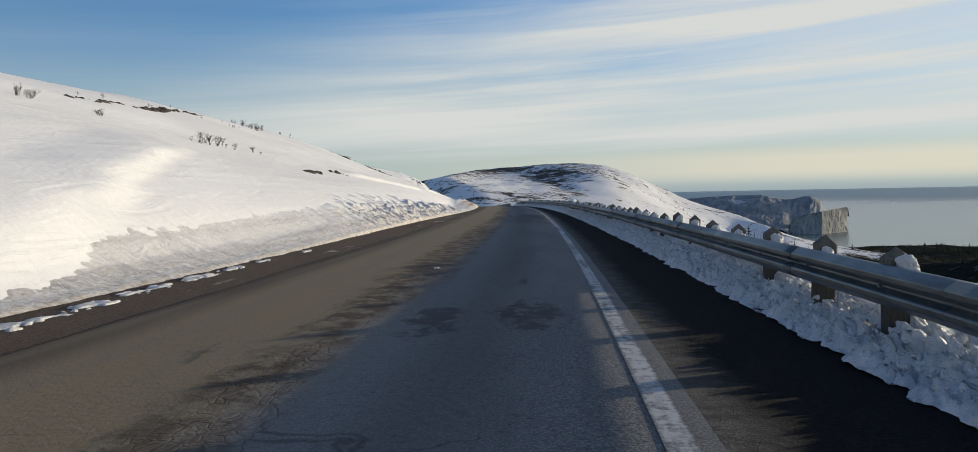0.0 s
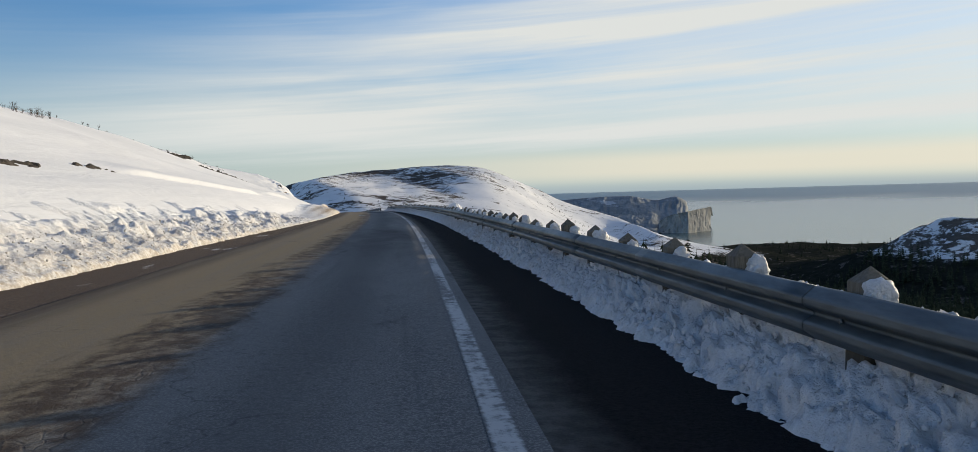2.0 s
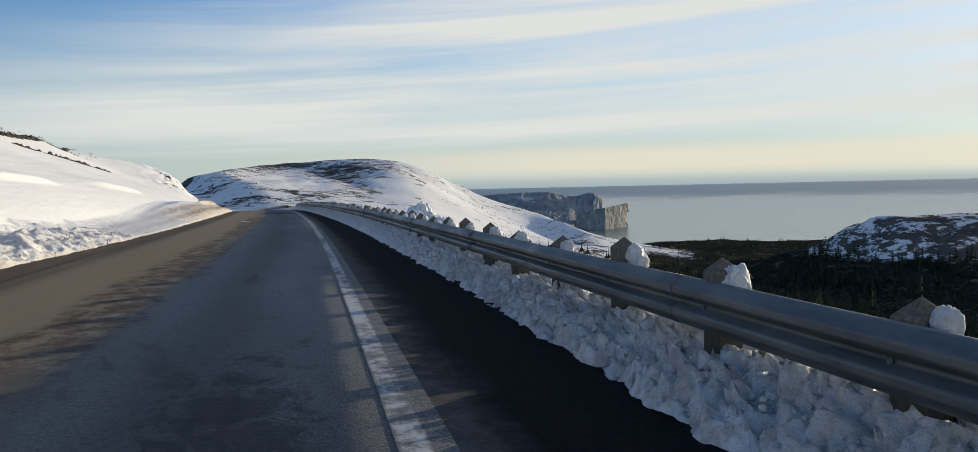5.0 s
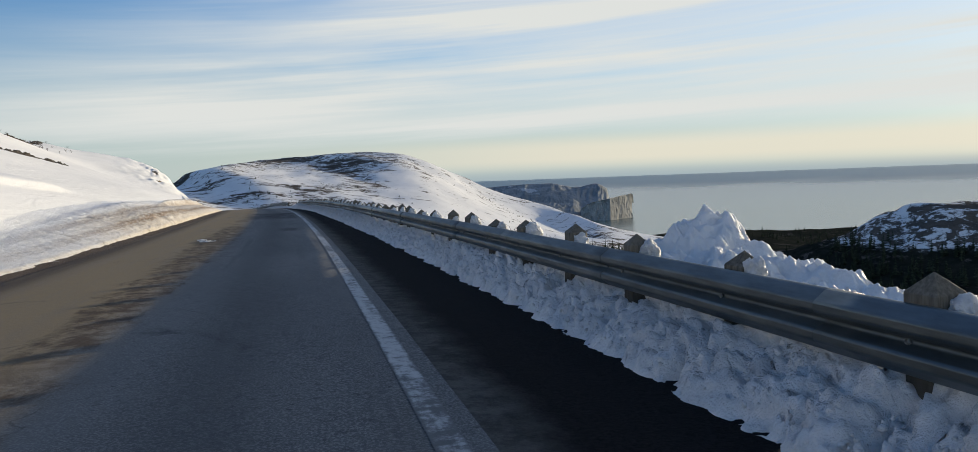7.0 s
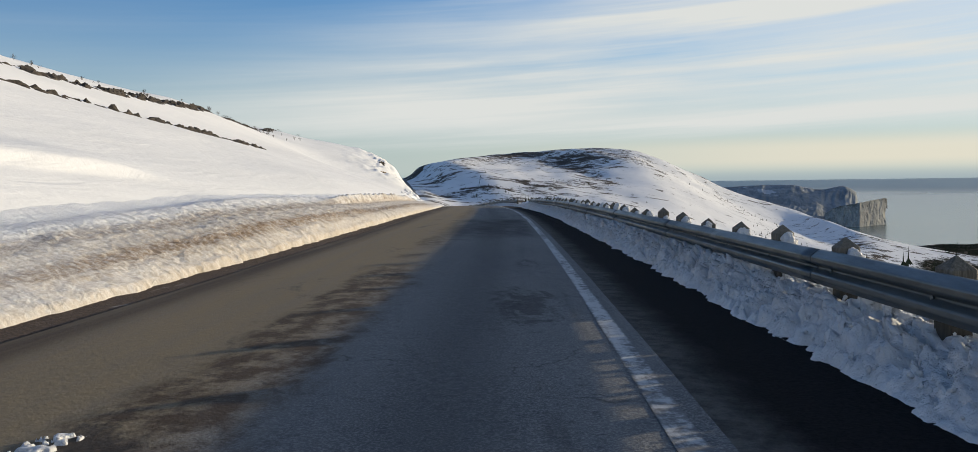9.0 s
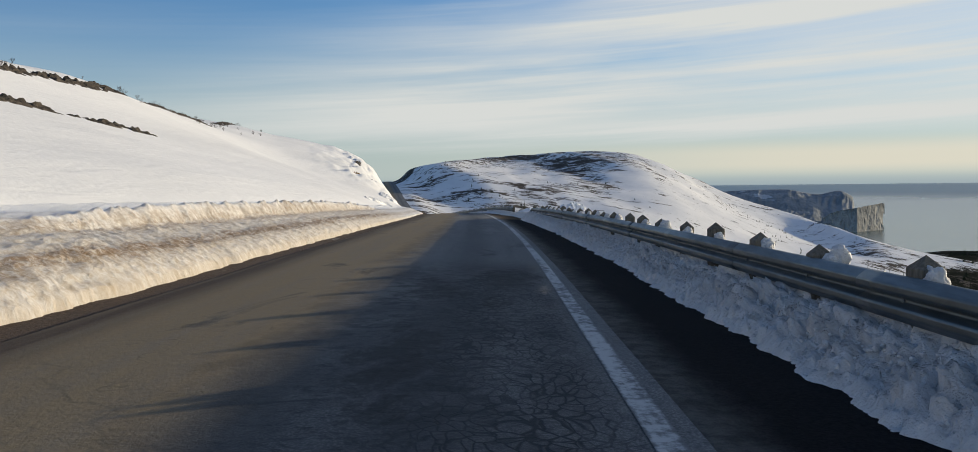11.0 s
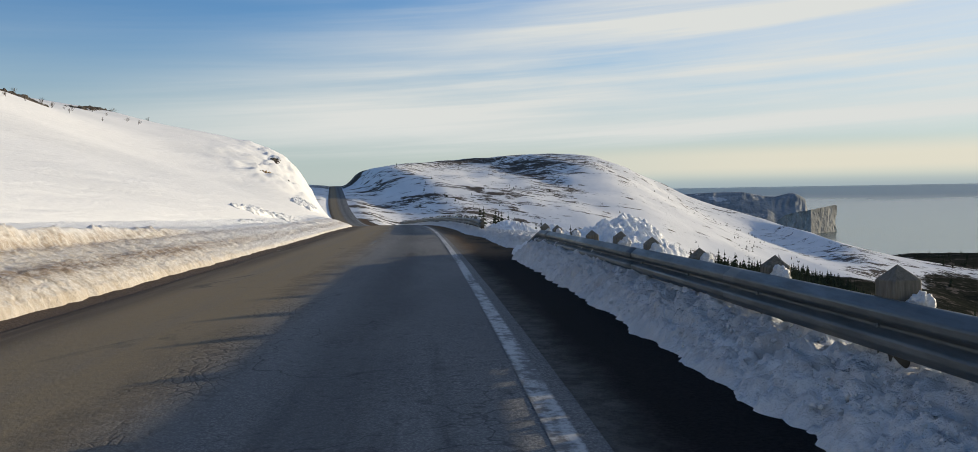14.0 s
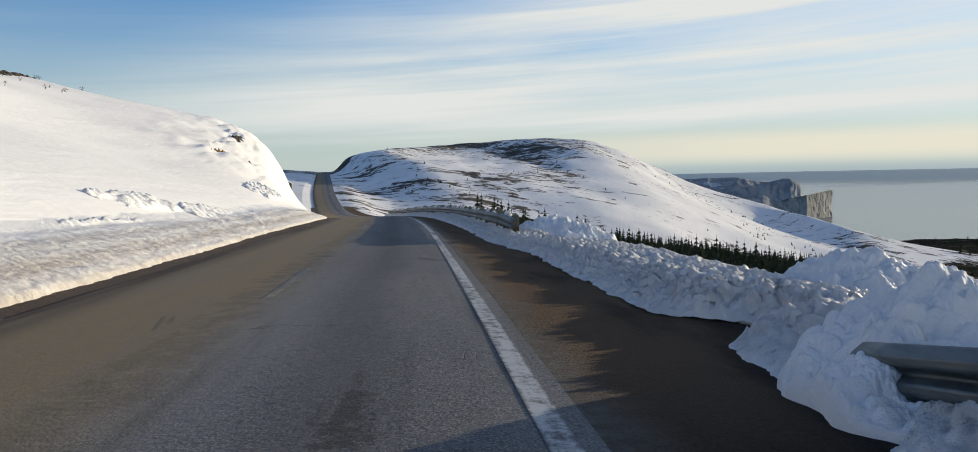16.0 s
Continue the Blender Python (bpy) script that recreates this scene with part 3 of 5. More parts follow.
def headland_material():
    m = Mat("hazed_cape_rock", rough=0.95, spec=0.0)
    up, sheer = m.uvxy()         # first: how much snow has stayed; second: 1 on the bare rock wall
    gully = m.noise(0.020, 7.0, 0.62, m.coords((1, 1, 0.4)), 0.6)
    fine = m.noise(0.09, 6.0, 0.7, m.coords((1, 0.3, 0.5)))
    # the cape's blue-grey is lifted to hold the haze of distance
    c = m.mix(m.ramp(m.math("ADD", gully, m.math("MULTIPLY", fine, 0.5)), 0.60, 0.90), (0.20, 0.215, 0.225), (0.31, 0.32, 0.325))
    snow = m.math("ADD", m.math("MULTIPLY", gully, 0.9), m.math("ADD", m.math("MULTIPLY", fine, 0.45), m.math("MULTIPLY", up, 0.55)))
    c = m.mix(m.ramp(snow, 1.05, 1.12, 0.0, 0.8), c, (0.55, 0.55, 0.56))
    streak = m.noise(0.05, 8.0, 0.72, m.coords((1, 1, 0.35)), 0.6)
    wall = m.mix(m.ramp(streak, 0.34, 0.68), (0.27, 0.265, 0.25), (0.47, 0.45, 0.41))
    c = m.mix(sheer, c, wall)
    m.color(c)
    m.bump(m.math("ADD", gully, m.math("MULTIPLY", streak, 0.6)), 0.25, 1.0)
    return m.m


ASPHALT, SHOULDER, VERGE = asphalt_material(), shoulder_material(), verge_material()
SNOW, BANK_SNOW, BERM_SNOW = snow_material("clean_snow"), snow_material("ploughed_dirty_snow", 0.95), snow_material("road_slush_snow", 0.4)
GROUND = ground_material()
DARK_ROCK = rock_material("dark_frost_rock", (0.03, 0.027, 0.024), (0.075, 0.062, 0.050), (0.15, 0.125, 0.095))
OCHRE_ROCK = rock_material("ochre_rock", (0.20, 0.13, 0.06), (0.34, 0.22, 0.10), (0.10, 0.075, 0.05))
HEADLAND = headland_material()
STEEL, TIMBER = steel_material(), timber_material()
WHITE_PAINT, YELLOW_PAINT = paint_material("worn_white_paint", (0.48, 0.48, 0.47), 0.50, 0.02, 0.095), paint_material("faded_yellow_paint", (0.36, 0.29, 0.15), 0.58, 2.64, 0.07)
SPRUCE = foliage_material("dark_spruce", (0.022, 0.030, 0.018), (0.062, 0.070, 0.042))
TWIG = foliage_material("grey_brown_twigs", (0.05, 0.04, 0.032), (0.12, 0.095, 0.07))
WATER = water_material()
WHITE_PLATE = rock_material("white_enamel", (0.70, 0.70, 0.68), (0.78, 0.78, 0.76), (0.55, 0.54, 0.52))


# ---- ground ----
def hill(s, lat):
    """Height of the snow hill beside the road over the road, lat to the right."""
    w = -lat
    def soft(xs, ys):
        r = np.clip((w - 6.4) * 0.45, 0, 2.2)
        return sum(np.interp(w + r * d, xs, ys) for d in (-1, -.66, -.33, 0, .33, .66, 1)) / 7
    near = soft([0, 6.0, 7.4, 8.3, 10, 14.5, 20, 26, 34, 42, 55, 76, 118, 400], [-.12, -.12, -.10, 0.30, 1.5, 3.1, 5.2, 7.3, 9.8, 11.4, 12.6, 14, 16, 20])
    near = near * (1 + 0.16 * sstep(s, 70, 190) * sstep(w, 20, 36))
    nose = soft([0, 6.0, 7.0, 9, 11, 13, 18, 26, 40, 60, 90, 400], [-.12, -.12, 0.4, 1.9, 6.0, 10.6, 13.4, 15.8, 18.2, 20.2, 22, 26])
    k = sstep(s, 205, 282)
    h = near * (1 - k) + nose * k
    end = sstep(s, 284, 318)
    low = np.interp(w, [0, 6, 8, 30, 100, 400], [-.12, -.12, 0.4, 2.0, 8.0, 14])
    return h * (1 - end) + low * end


def ground_height(x, y, s, lat, rz):
    left = hill(s, lat)
    drop = np.interp(lat, [0, 2.6, 5, 8, 14, 30, 60, 110, 200, 320], [-.12, -.10, -.6, -2.0, -4.6, -10, -18, -30, -42, -50])
    z = rz + np.where(lat < -3, left, drop)
    z = np.maximum(z, -52)
    # the round hill ahead
    def crest_line(v):
        return np.interp(v, [-400, -160, -115, -95, -80, -68, -48, -15, 5, 25.6, 40, 52, 66, 82, 131, 151, 200, 280, 400], [10, 9, 8.0, 9.6, 12.4, 15.4, 18.4, 19.5, 19.7, 19.4, 16.2, 10.4, 2.0, -6, -25, -37, -50, -53, -55])
    px = sum(crest_line(x + d) for d in (-14, -9, -4, 0, 4, 9, 14)) / 7
    ridge = sstep(y, 255, 590)
    base = z * 1.0
    z = np.where(lat > -3, base + np.maximum(0, px - base) * ridge * sstep(lat, 0.5, 34 - 25 * sstep(y, 400, 560)), z)
    # beyond its crest the land falls to the sea
    back = sstep(y, 650, 860)
    z = z * (1 - back) + np.minimum(z, -54) * back
    # rocky hill over the valley
    bump = 35 * (0.55 * sstep(x, 178, 210) + 0.45 * sstep(x, 214, 240)) * (1 - sstep(x, 380, 470)) * np.exp(-((y - 378) / 62) ** 2) + 10 * np.exp(-((x - 165) / 55) ** 2 - ((y - 520) / 70) ** 2)
    z = z + bump * sstep(lat, 60, 150)
    # shore
    r = np.hypot(x, y - 40)
    z = z - sstep(r, 800, 930) * np.maximum(0, z + 108)
    return z


def recede(x, y, z, lat):
    """Sets the round hill at its full distance: land beyond the spruce belt moves away from the road, in line with it."""
    dx, dy, dz = x + 3.5, y - 100.0, z - 1.2
    r = np.hypot(dx, dy)
    az = np.degrees(np.arctan2(dx, np.maximum(dy, 1.0)))
    k = 1 + 0.50 * sstep(r, 275, 430) * sstep(lat, 12, 60) * (1 - sstep(az, 13.5, 20.0)) * sstep(dy, 0, 60)
    return -3.5 + dx * k, 100.0 + dy * k, 1.2 + dz * k


def belt_line(x):
    """The upper edge of the belt of spruces at the foot of the round hill."""
    return np.interp(x, [-20, 0, 10, 16, 33, 50, 67, 85, 110, 300], [362, 355, 350, 348, 354, 370, 385, 397, 409, 500])


def build_ground():
    s = np.concatenate([np.arange(-110, -20, 5.0), np.arange(-20, 0, 1.25), np.arange(0, 70, 0.5), np.arange(70, 360, 1.25), np.arange(360, 690, 5.0)])
    lat = np.concatenate([-np.geomspace(420, 60, 22), np.arange(-58, -24, 2.0), np.arange(-24, -17, 0.5), np.arange(-17, -6.3, 0.2), np.arange(-6.3, -5.4, 0.4), [-4.6, -3, -1, 0, 1, 1.7],
                          np.arange(2.4, 12, 0.8), np.geomspace(13, 950, 95)])
    S, T = np.meshgrid(s, lat, indexing="ij")
    X, Y, rz = at(S, T)
    Z = ground_height(X, Y, S, T, rz)
    off = sstep(abs(T + 3), 14, 40)
    Z = Z + off * fbm(X / 38, Y / 38, 3.3, 5, 0.5) * 1.1 + sstep(abs(T + 3), 60, 200) * fbm(X / 120, Y / 120, 8.8, 5, 0.5) * 4.0
    Z = Z + sstep(-T, 10, 16) * 0.10 * fbm(X / 5, Y / 14, 1.1, 3)
    # wind-cut drift edges on the open slope
    for a, b, l0, bow, cut in ((6, 31, -14.1, -0.20, 0.10), (8, 36, -15.5, -0.20, 0.09), (60, 92, -11.5, 0.05, 0.22), (98, 112, -10.5, 0.10, 0.22)):
        curve = l0 - bow * np.maximum(0, b - S) ** 1.15 + 0.25 * fbm(S / 3, 0 * S, l0, 3)
        Z = Z + cut * sstep(S, a, a + 6) * (1 - sstep(S, b - 3, b)) * sstep(curve - T, 0.0, 0.35) * (1 - sstep(curve - T, 0.4, 3.0))
    # broken cornices and blocks of crust round the nose of the hill
    nose = sstep(S, 222, 232) * (1 - sstep(S, 282, 292)) * sstep(-T, 9.5, 11) * (1 - sstep(-T, 17, 24))
    Z = Z + nose * (0.50 * (abs(fbm(X / 3.2, Y / 5.5, 2.7, 4, 0.65)) - 0.35) + 0.35 * sstep(fbm(X / 5, Y / 9, 7.7, 3), 0.05, 0.15))
    # folds, hollows and ledges of the round hill
    fold = sstep(Y, 345, 400) * sstep(T, 20, 60) * (1 - sstep(X, 60, 110)) * (1 - 0.6 * sstep(Y, 540, 590))
    Z = Z + fold * (2.3 * fbm(X / 34 + 0.3 * Y / 34, Y / 60, 5.1, 4, 0.5) + 0.55 * abs(fbm(X / 16, Y / 9, 9.4, 4, 0.55)))
    # crags on the rocky hill over the valley
    crag = sstep(X, 190, 215) * np.exp(-((Y - 378) / 70) ** 2)
    Z = Z + crag * (3.2 * (abs(fbm(X / 22, Y / 30, 4.4, 5, 0.55)) - 0.3) + 1.6 * sstep(fbm(X / 13, Y / 18, 7.1, 3), 0.0, 0.12))
    # how open the ground is
    bare = np.zeros_like(X)
    flank = sstep(Y, belt_line(X) - 6, belt_line(X) + 8) * sstep(X - 92 - (Y - 340) * 0.45, 16, -16)
    domed = sstep(Y, 250, 330) * sstep(T, -40, 10)
    crest = sstep(Y, 540, 590) * (1 - sstep(Y, 640, 700))
    def patch(x0, y0, rx, ry):
        return np.exp(-(((X - x0) / rx) ** 2 + ((Y - y0) / ry) ** 2) ** 1.5)
    bare = bare + domed * (0.45 - 0.10 * sstep(X, 12, 40) + 0.26 * crest * (1 - 0.4 * sstep(X, 34, 60)))
    for x0, y0, rx, ry, k in ((0, 500, 17, 40, .36), (-52, 535, 22, 40, .36), (-30, 552, 16, 22, .30), (24, 522, 13, 30, .38), (34, 500, 6, 14, .34), (38, 473, 5, 12, .34), (13, 449, 8, 16, .24),
                              (-28, 394, 17, 10, .20), (-40, 402, 10, 8, .16), (-21, 414, 16, 8, .12), (-48, 378, 9, 18, .24), (-22, 371, 12, 7, .24), (-62, 440, 12, 20, .22), (-8, 430, 14, 10, .16)):
        bare = bare + 0.62 * domed * k * patch(x0, y0, rx, ry)
    bare = bare - domed * (0.12 * patch(-25, 466, 16, 20) + 0.12 * patch(24, 455, 9, 30))
    bare = bare + sstep(-T, 30, 42) * sstep(S, 290, 50) * 0.50
    bare = np.maximum(bare, sstep(-T, 14, 40) * sstep(S, 290, 330) * 0.75)
    bare = np.maximum(bare, 0.78 * sstep(S, 470, 540) * sstep(T, 30, 5))
    bare = np.maximum(bare, sstep(T, 60, 140) * 0.62 * (1 - flank))
    bare = np.maximum(bare, 0.50 * sstep(X - 66 - (Y - 340) * 0.35, -4, 12) * flank)
    wood = sstep(T, 26, 44) * (1 - flank) * 0.9
    wood = wood * (1 - 0.6 * np.exp(-((X - 165) / 50) ** 2 - ((Y - 520) / 60) ** 2))
    wood = wood * (1 - sstep(Z, -36, -26) * sstep(X, 150, 185) * 0.95)
    wood = np.maximum(wood, sstep(np.hypot(X, Y), 560, 680) * sstep(X, 90, 150))
    X, Y, Z = recede(X, Y, Z, T)
    ob = sheet("ground", X, Y, Z, bare, wood, GROUND)
    tagged(ob, "snow-covered hillside and wooded valley falling to the sea", "terrain", kind="structure")
    return ob


def build_sea():
    r = np.concatenate([[500], np.geomspace(600, 2600, 18), np.linspace(2700, 4880, 26)])
    a = np.radians(np.linspace(-100, 190, 117))
    Rr, A = np.meshgrid(r, a, indexing="ij")
    # the far rim lifts to eye level, as the horizon of an endless sea
    Z = -95 + 92.8 * sstep(Rr, 2300, 4900) ** 1.2
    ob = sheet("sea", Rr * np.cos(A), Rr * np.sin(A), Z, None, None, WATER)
    tagged(ob, "calm pale grey winter sea reaching the horizon", "sea", kind="structure")


def build_headland():
    """A long cape that ends in a steep bluff, and the sheer rock that stands in the water before it."""
    ex, ey, ez = -5.6, 117.8, 0.94
    az = np.radians(np.linspace(6.0, 18.93, 340))
    deg = np.degrees(az)
    lift = np.interp(deg, [6, 10.35, 11.6, 13.1, 14.85, 15.3, 16.26, 16.9, 17.48, 17.75, 17.98, 18.2, 18.42, 18.62, 18.74, 18.83, 18.88, 18.93],
                     [-.9, -.50, -.42, -.35, -.345, -.43, -.65, -.68, -.545, -.48, -.465, -.53, -.62, -.76, -.86, -1.26, -1.7, -3.2])
    depth = np.linspace(0, 1, 100)
    A, D = np.meshgrid(az, depth, indexing="ij")
    Rr = 1840 + 480 * D - 60 * np.sin((A - 0.1) * 9)
    tops = ez + 2170 * np.tan(np.radians(lift))
    n = fbm(A * 60, D * 6, 0.7, 6, 0.55)
    ribs = abs(fbm(A * 110 + 0.35 * n, D * 2.0, 4.1, 4, 0.55))
    bluff = sstep(np.degrees(A), 16.4, 17.2)
    slope = np.interp(D + 0.025 * n + 0.03 * ribs, [0.0, 0.03, 0.15, 0.35, 0.55, 0.69, 1.0], [0.0, 0.14, 0.36, 0.64, 0.87, 1.0, 1.0])
    steep = np.interp(D + 0.02 * n + 0.05 * ribs, [0.0, 0.05, 0.25, 0.50, 0.62, 0.69, 1.0], [0.0, 0.10, 0.30, 0.62, 0.93, 1.0, 1.0])
    face = slope * (1 - bluff) + steep * bluff
    backside = 1 - sstep(D, 0.86, 0.98)
    Z = -100 + (tops[:, None] + 100) * face * backside + n * 0.9 * face * (1 - 0.8 * sstep(D, 0.5, 0.69)) - ribs * 1.7 * face * (1 - face) * 4
    X, Y = ex + Rr * np.sin(A), ey + Rr * np.cos(A)
    drifts = sum(k * np.exp(-((np.degrees(A) - a) / ra) ** 2 - ((D - d) / rd) ** 2) for a, ra, d, rd, k in ((15.75, 0.42, 0.70, 0.06, 1.5), (13.3, 0.9, 0.50, 0.08, 0.95), (15.5, 0.35, 0.56, 0.05, 0.9), (16.2, 0.35, 0.22, 0.10, 0.75), (12.0, 0.7, 0.62, 0.07, 0.8), (14.2, 0.5, 0.40, 0.05, 0.7)))
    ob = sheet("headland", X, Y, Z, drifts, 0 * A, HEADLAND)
    tagged(ob, "distant sea cape with snow streaks, haze put into its blue-grey", "headland", kind="structure")

    # the rock: a long wall whose nearer side is in shade and whose farther half turns towards the sun
    deg = np.linspace(17.0, 20.60, 170)
    crest = np.interp(deg, [17.0, 17.45, 18.04, 18.95, 19.3, 19.7, 20.1, 20.44, 20.54, 20.60], [-2.25, -1.92, -1.74, -1.58, -1.50, -1.41, -1.33, -1.255, -1.28, -1.36])
    dist = np.interp(deg, [17.0, 19.05, 20.60], [1800, 1770, 1880])
    tops = ez + dist * np.tan(np.radians(crest + 0.018 * fbm(deg * 9, 0 * deg, 3.0, 3)))
    v = np.concatenate([np.linspace(0, 1, 40), np.linspace(1.04, 1.4, 8)])
    Dg, V = np.meshgrid(deg, v, indexing="ij")
    n = fbm(Dg * 7, V * 5, 1.2, 5, 0.6)
    ribs = abs(fbm(Dg * 6 + 0.5 * n, V * 1.3, 6.3, 5, 0.6))
    inward = 14 * sstep(V, 0, 1) + 3.2 * ribs * sstep(V, 0.02, 0.15) * (1 - sstep(V, 0.96, 1.0)) + 1.6 * n + 320 * np.maximum(0, V - 1)
    Rr = dist[:, None] + inward
    under = 0.10 * sstep(Dg, 20.36, 20.60) * np.exp(-((V - 0.45) / 0.28) ** 2)
    A = np.radians(Dg - under)
    Z = -99 + (tops[:, None] + 99) * np.minimum(V, 1) - 60 * np.maximum(0, V - 1.0)
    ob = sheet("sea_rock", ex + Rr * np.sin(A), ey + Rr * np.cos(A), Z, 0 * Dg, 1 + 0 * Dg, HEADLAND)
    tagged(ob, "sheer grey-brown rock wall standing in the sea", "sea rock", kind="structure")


def build_road():
    s = np.concatenate([np.arange(-60, 330, 0.8), np.arange(330, 640, 3.0)])
    lat = np.concatenate([np.linspace(-5.45, 0.2, 25)])
    S, T = np.meshgrid(s, lat, indexing="ij")
    crown = 0.05 - 0.016 * abs(T + 2.75)
    X, Y, Z = at(S, T, 0.0)
    Z = Z + crown - 0.0 + 0.006 * fbm(S / 2.5, T / 1.2, 0.2, 3)
    ob = sheet("road", X, Y, Z - 0.02, T, S, ASPHALT)
    tagged(ob, "worn grey two-lane asphalt road with sand and cracks", "road", kind="structure")
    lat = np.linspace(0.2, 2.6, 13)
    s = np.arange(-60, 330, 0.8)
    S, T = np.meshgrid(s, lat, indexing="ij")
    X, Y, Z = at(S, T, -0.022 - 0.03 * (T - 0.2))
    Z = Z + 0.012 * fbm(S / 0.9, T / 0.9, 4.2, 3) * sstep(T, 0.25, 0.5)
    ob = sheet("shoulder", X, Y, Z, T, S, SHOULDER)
    tagged(ob, "gravel shoulder along the guardrail, the rail's shade put into its colour", "shoulder", kind="structure")
    lat = np.linspace(-8.2, -5.45, 18)
    S, T = np.meshgrid(np.arange(-60, 330, 0.7), lat, indexing="ij")
    X, Y, Z = at(S, T, -0.03)
    Z = Z + 0.010 * fbm(S / 0.4, T / 0.4, 6.0, 3) * sstep(-T, 5.5, 5.8)
    ob = sheet("verge", X, Y, Z, T, S, VERGE)
    tagged(ob, "strip of brown mud beside the asphalt", "verge", kind="structure")
    # painted edge line
    s = np.arange(-60, 330, 0.6)
    S, T = np.meshgrid(s, np.linspace(-0.09, 0.09, 4) - 0.02, indexing="ij")
    X, Y, Z = at(S, T, 0.0)
    Z = Z + 0.05 - 0.016 * abs(T + 2.75) - 0.014 + 0.006 * fbm(S / 2.5, T / 1.2, 0.2, 3)
    ob = sheet("edge_line", X, Y, Z, T, S, WHITE_PAINT)
    tagged(ob, "worn white painted road edge line", "road marking", kind="structure")
    for k in range(4):
        s0 = 165.4 + 12.2 * k
        S, T = np.meshgrid(np.arange(s0, s0 + 4.6, 0.4), np.linspace(-2.70, -2.58, 3), indexing="ij")
        X, Y, Z = at(S, T, 0.0)
        Z = Z + 0.05 - 0.016 * abs(T + 2.75) - 0.016 + 0.006 * fbm(S / 2.5, T / 1.2, 0.2, 3)
        ob = sheet("lane_dash", X, Y, Z, T, S, YELLOW_PAINT)
        tagged(ob, "faded yellow lane dash on the asphalt", "road marking", "lane dashes", "structure")


build_ground()
build_sea()
build_headland()
build_road()


# ---- guardrail ----
RAIL_LAT, RAIL_TOP, POST_STEP = 2.05, 0.675, 1.85


def beam_profile():
    """W-section, out towards the road (negative) and height; closed with its thickness."""
    upper = [(0.012, 0.0), (-0.006, -0.004), (-0.074, -0.054), (-0.084, -0.068), (-0.084, -0.100), (-0.074, -0.114), (-0.014, -0.144), (-0.008, -0.152)]
    front = upper + [(a, -0.312 - b) for a, b in reversed(upper)]
    tight = []
    for (a, b), (c, d) in zip(front[:-1], front[1:]):        # keeps the flats between the folds flat
        tight.append((a, b))
        if math.hypot(c - a, d - b) > 0.025:
            tight += [(a + (c - a) * k, b + (d - b) * k) for k in (0.1, 0.9)]
    front = [(a * 1.05, b * 1.10) for a, b in tight + front[-1:]]
    return front + [(a + 0.006, b) for a, b in reversed(front)]


def beam_panel(s0, s1, guard, lat0=0.0, bend=None, lap=0.0):
    prof = beam_profile()
    st = np.linspace(s0, s1, max(3, int((s1 - s0) / 0.3) + 1))
    verts, faces, n = [], [], len(prof)
    for s in st:
        da, dz = bend(s) if bend else (0.0, 0.0)
        # the upper fold is beaten flat in places
        beat = 0.75 * max(0.0, math.sin((s - STATIONS[0]) / POST_STEP * math.pi) ** 2 * float(vnoise(s / 5.0, 3.3, 0.5)) * 1.6) if 36 < s < 66 else 0.0
        for a, b in prof:
            fold = min(1.0, beat) * max(0.0, 1 + b / 0.13)
            x, y, z = at(s, RAIL_LAT + lat0 + a + da - lap + 0.07 * fold, RAIL_TOP + b + dz - 0.022 * fold)
            verts.append((float(x), float(y), float(z)))
    for i in range(len(st) - 1):
        for j in range(n):
            k = (j + 1) % n
            faces.append((i * n + j, i * n + k, (i + 1) * n + k, (i + 1) * n + j))
    faces.append(tuple(range(n - 1, -1, -1)))
    faces.append(tuple((len(st) - 1) * n + j for j in range(n)))
    part("rail_panel", mesh_of("rail_panel", verts, faces, STEEL, True), guard)


def post_mesh(tall, w, roof):
    """Square timber with a four-sided pointed top, edges chamfered."""
    c, verts, faces = 0.015, [], []
    ring = [(w / 2 - c, w / 2), (w / 2, w / 2 - c), (w / 2, -w / 2 + c), (w / 2 - c, -w / 2), (-w / 2 + c, -w / 2), (-w / 2, -w / 2 + c), (-w / 2, w / 2 - c), (-w / 2 + c, w / 2)]
    for z, k in ((-0.5, 1), (tall - roof, 1), (tall - roof + 0.008, 0.96)):
        verts += [(x * k, y * k, z) for x, y in ring]
    verts.append((0, 0, tall))
    for r in (0, 8):
        faces += [(r + j, r + 8 + j, r + 8 + (j + 1) % 8, r + (j + 1) % 8) for j in range(8)]
    faces += [(16 + j, 24, 16 + (j + 1) % 8) for j in range(8)]
    faces.append(tuple(range(8)))
    me = mesh_of("post", verts, faces, TIMBER)
    return me


def bolt_mesh():
    verts, faces = [], []
    for z, r in ((0, 0.022), (-0.012, 0.022), (-0.018, 0.013)):
        verts += [(z, r * math.cos(k * math.pi / 3), r * math.sin(k * math.pi / 3)) for k in range(6)]
    for q in (0, 6):
        faces += [(q + j, q + (j + 1) % 6, q + 6 + (j + 1) % 6, q + 6 + j) for j in range(6)]
    faces.append((12, 13, 14, 15, 16, 17))
    return mesh_of("bolt", verts, faces, STEEL)


POSTS = [post_mesh(h, 0.20, 0.10) for h in (0.80, 0.83, 0.86, 0.82)]
BOLT = bolt_mesh()


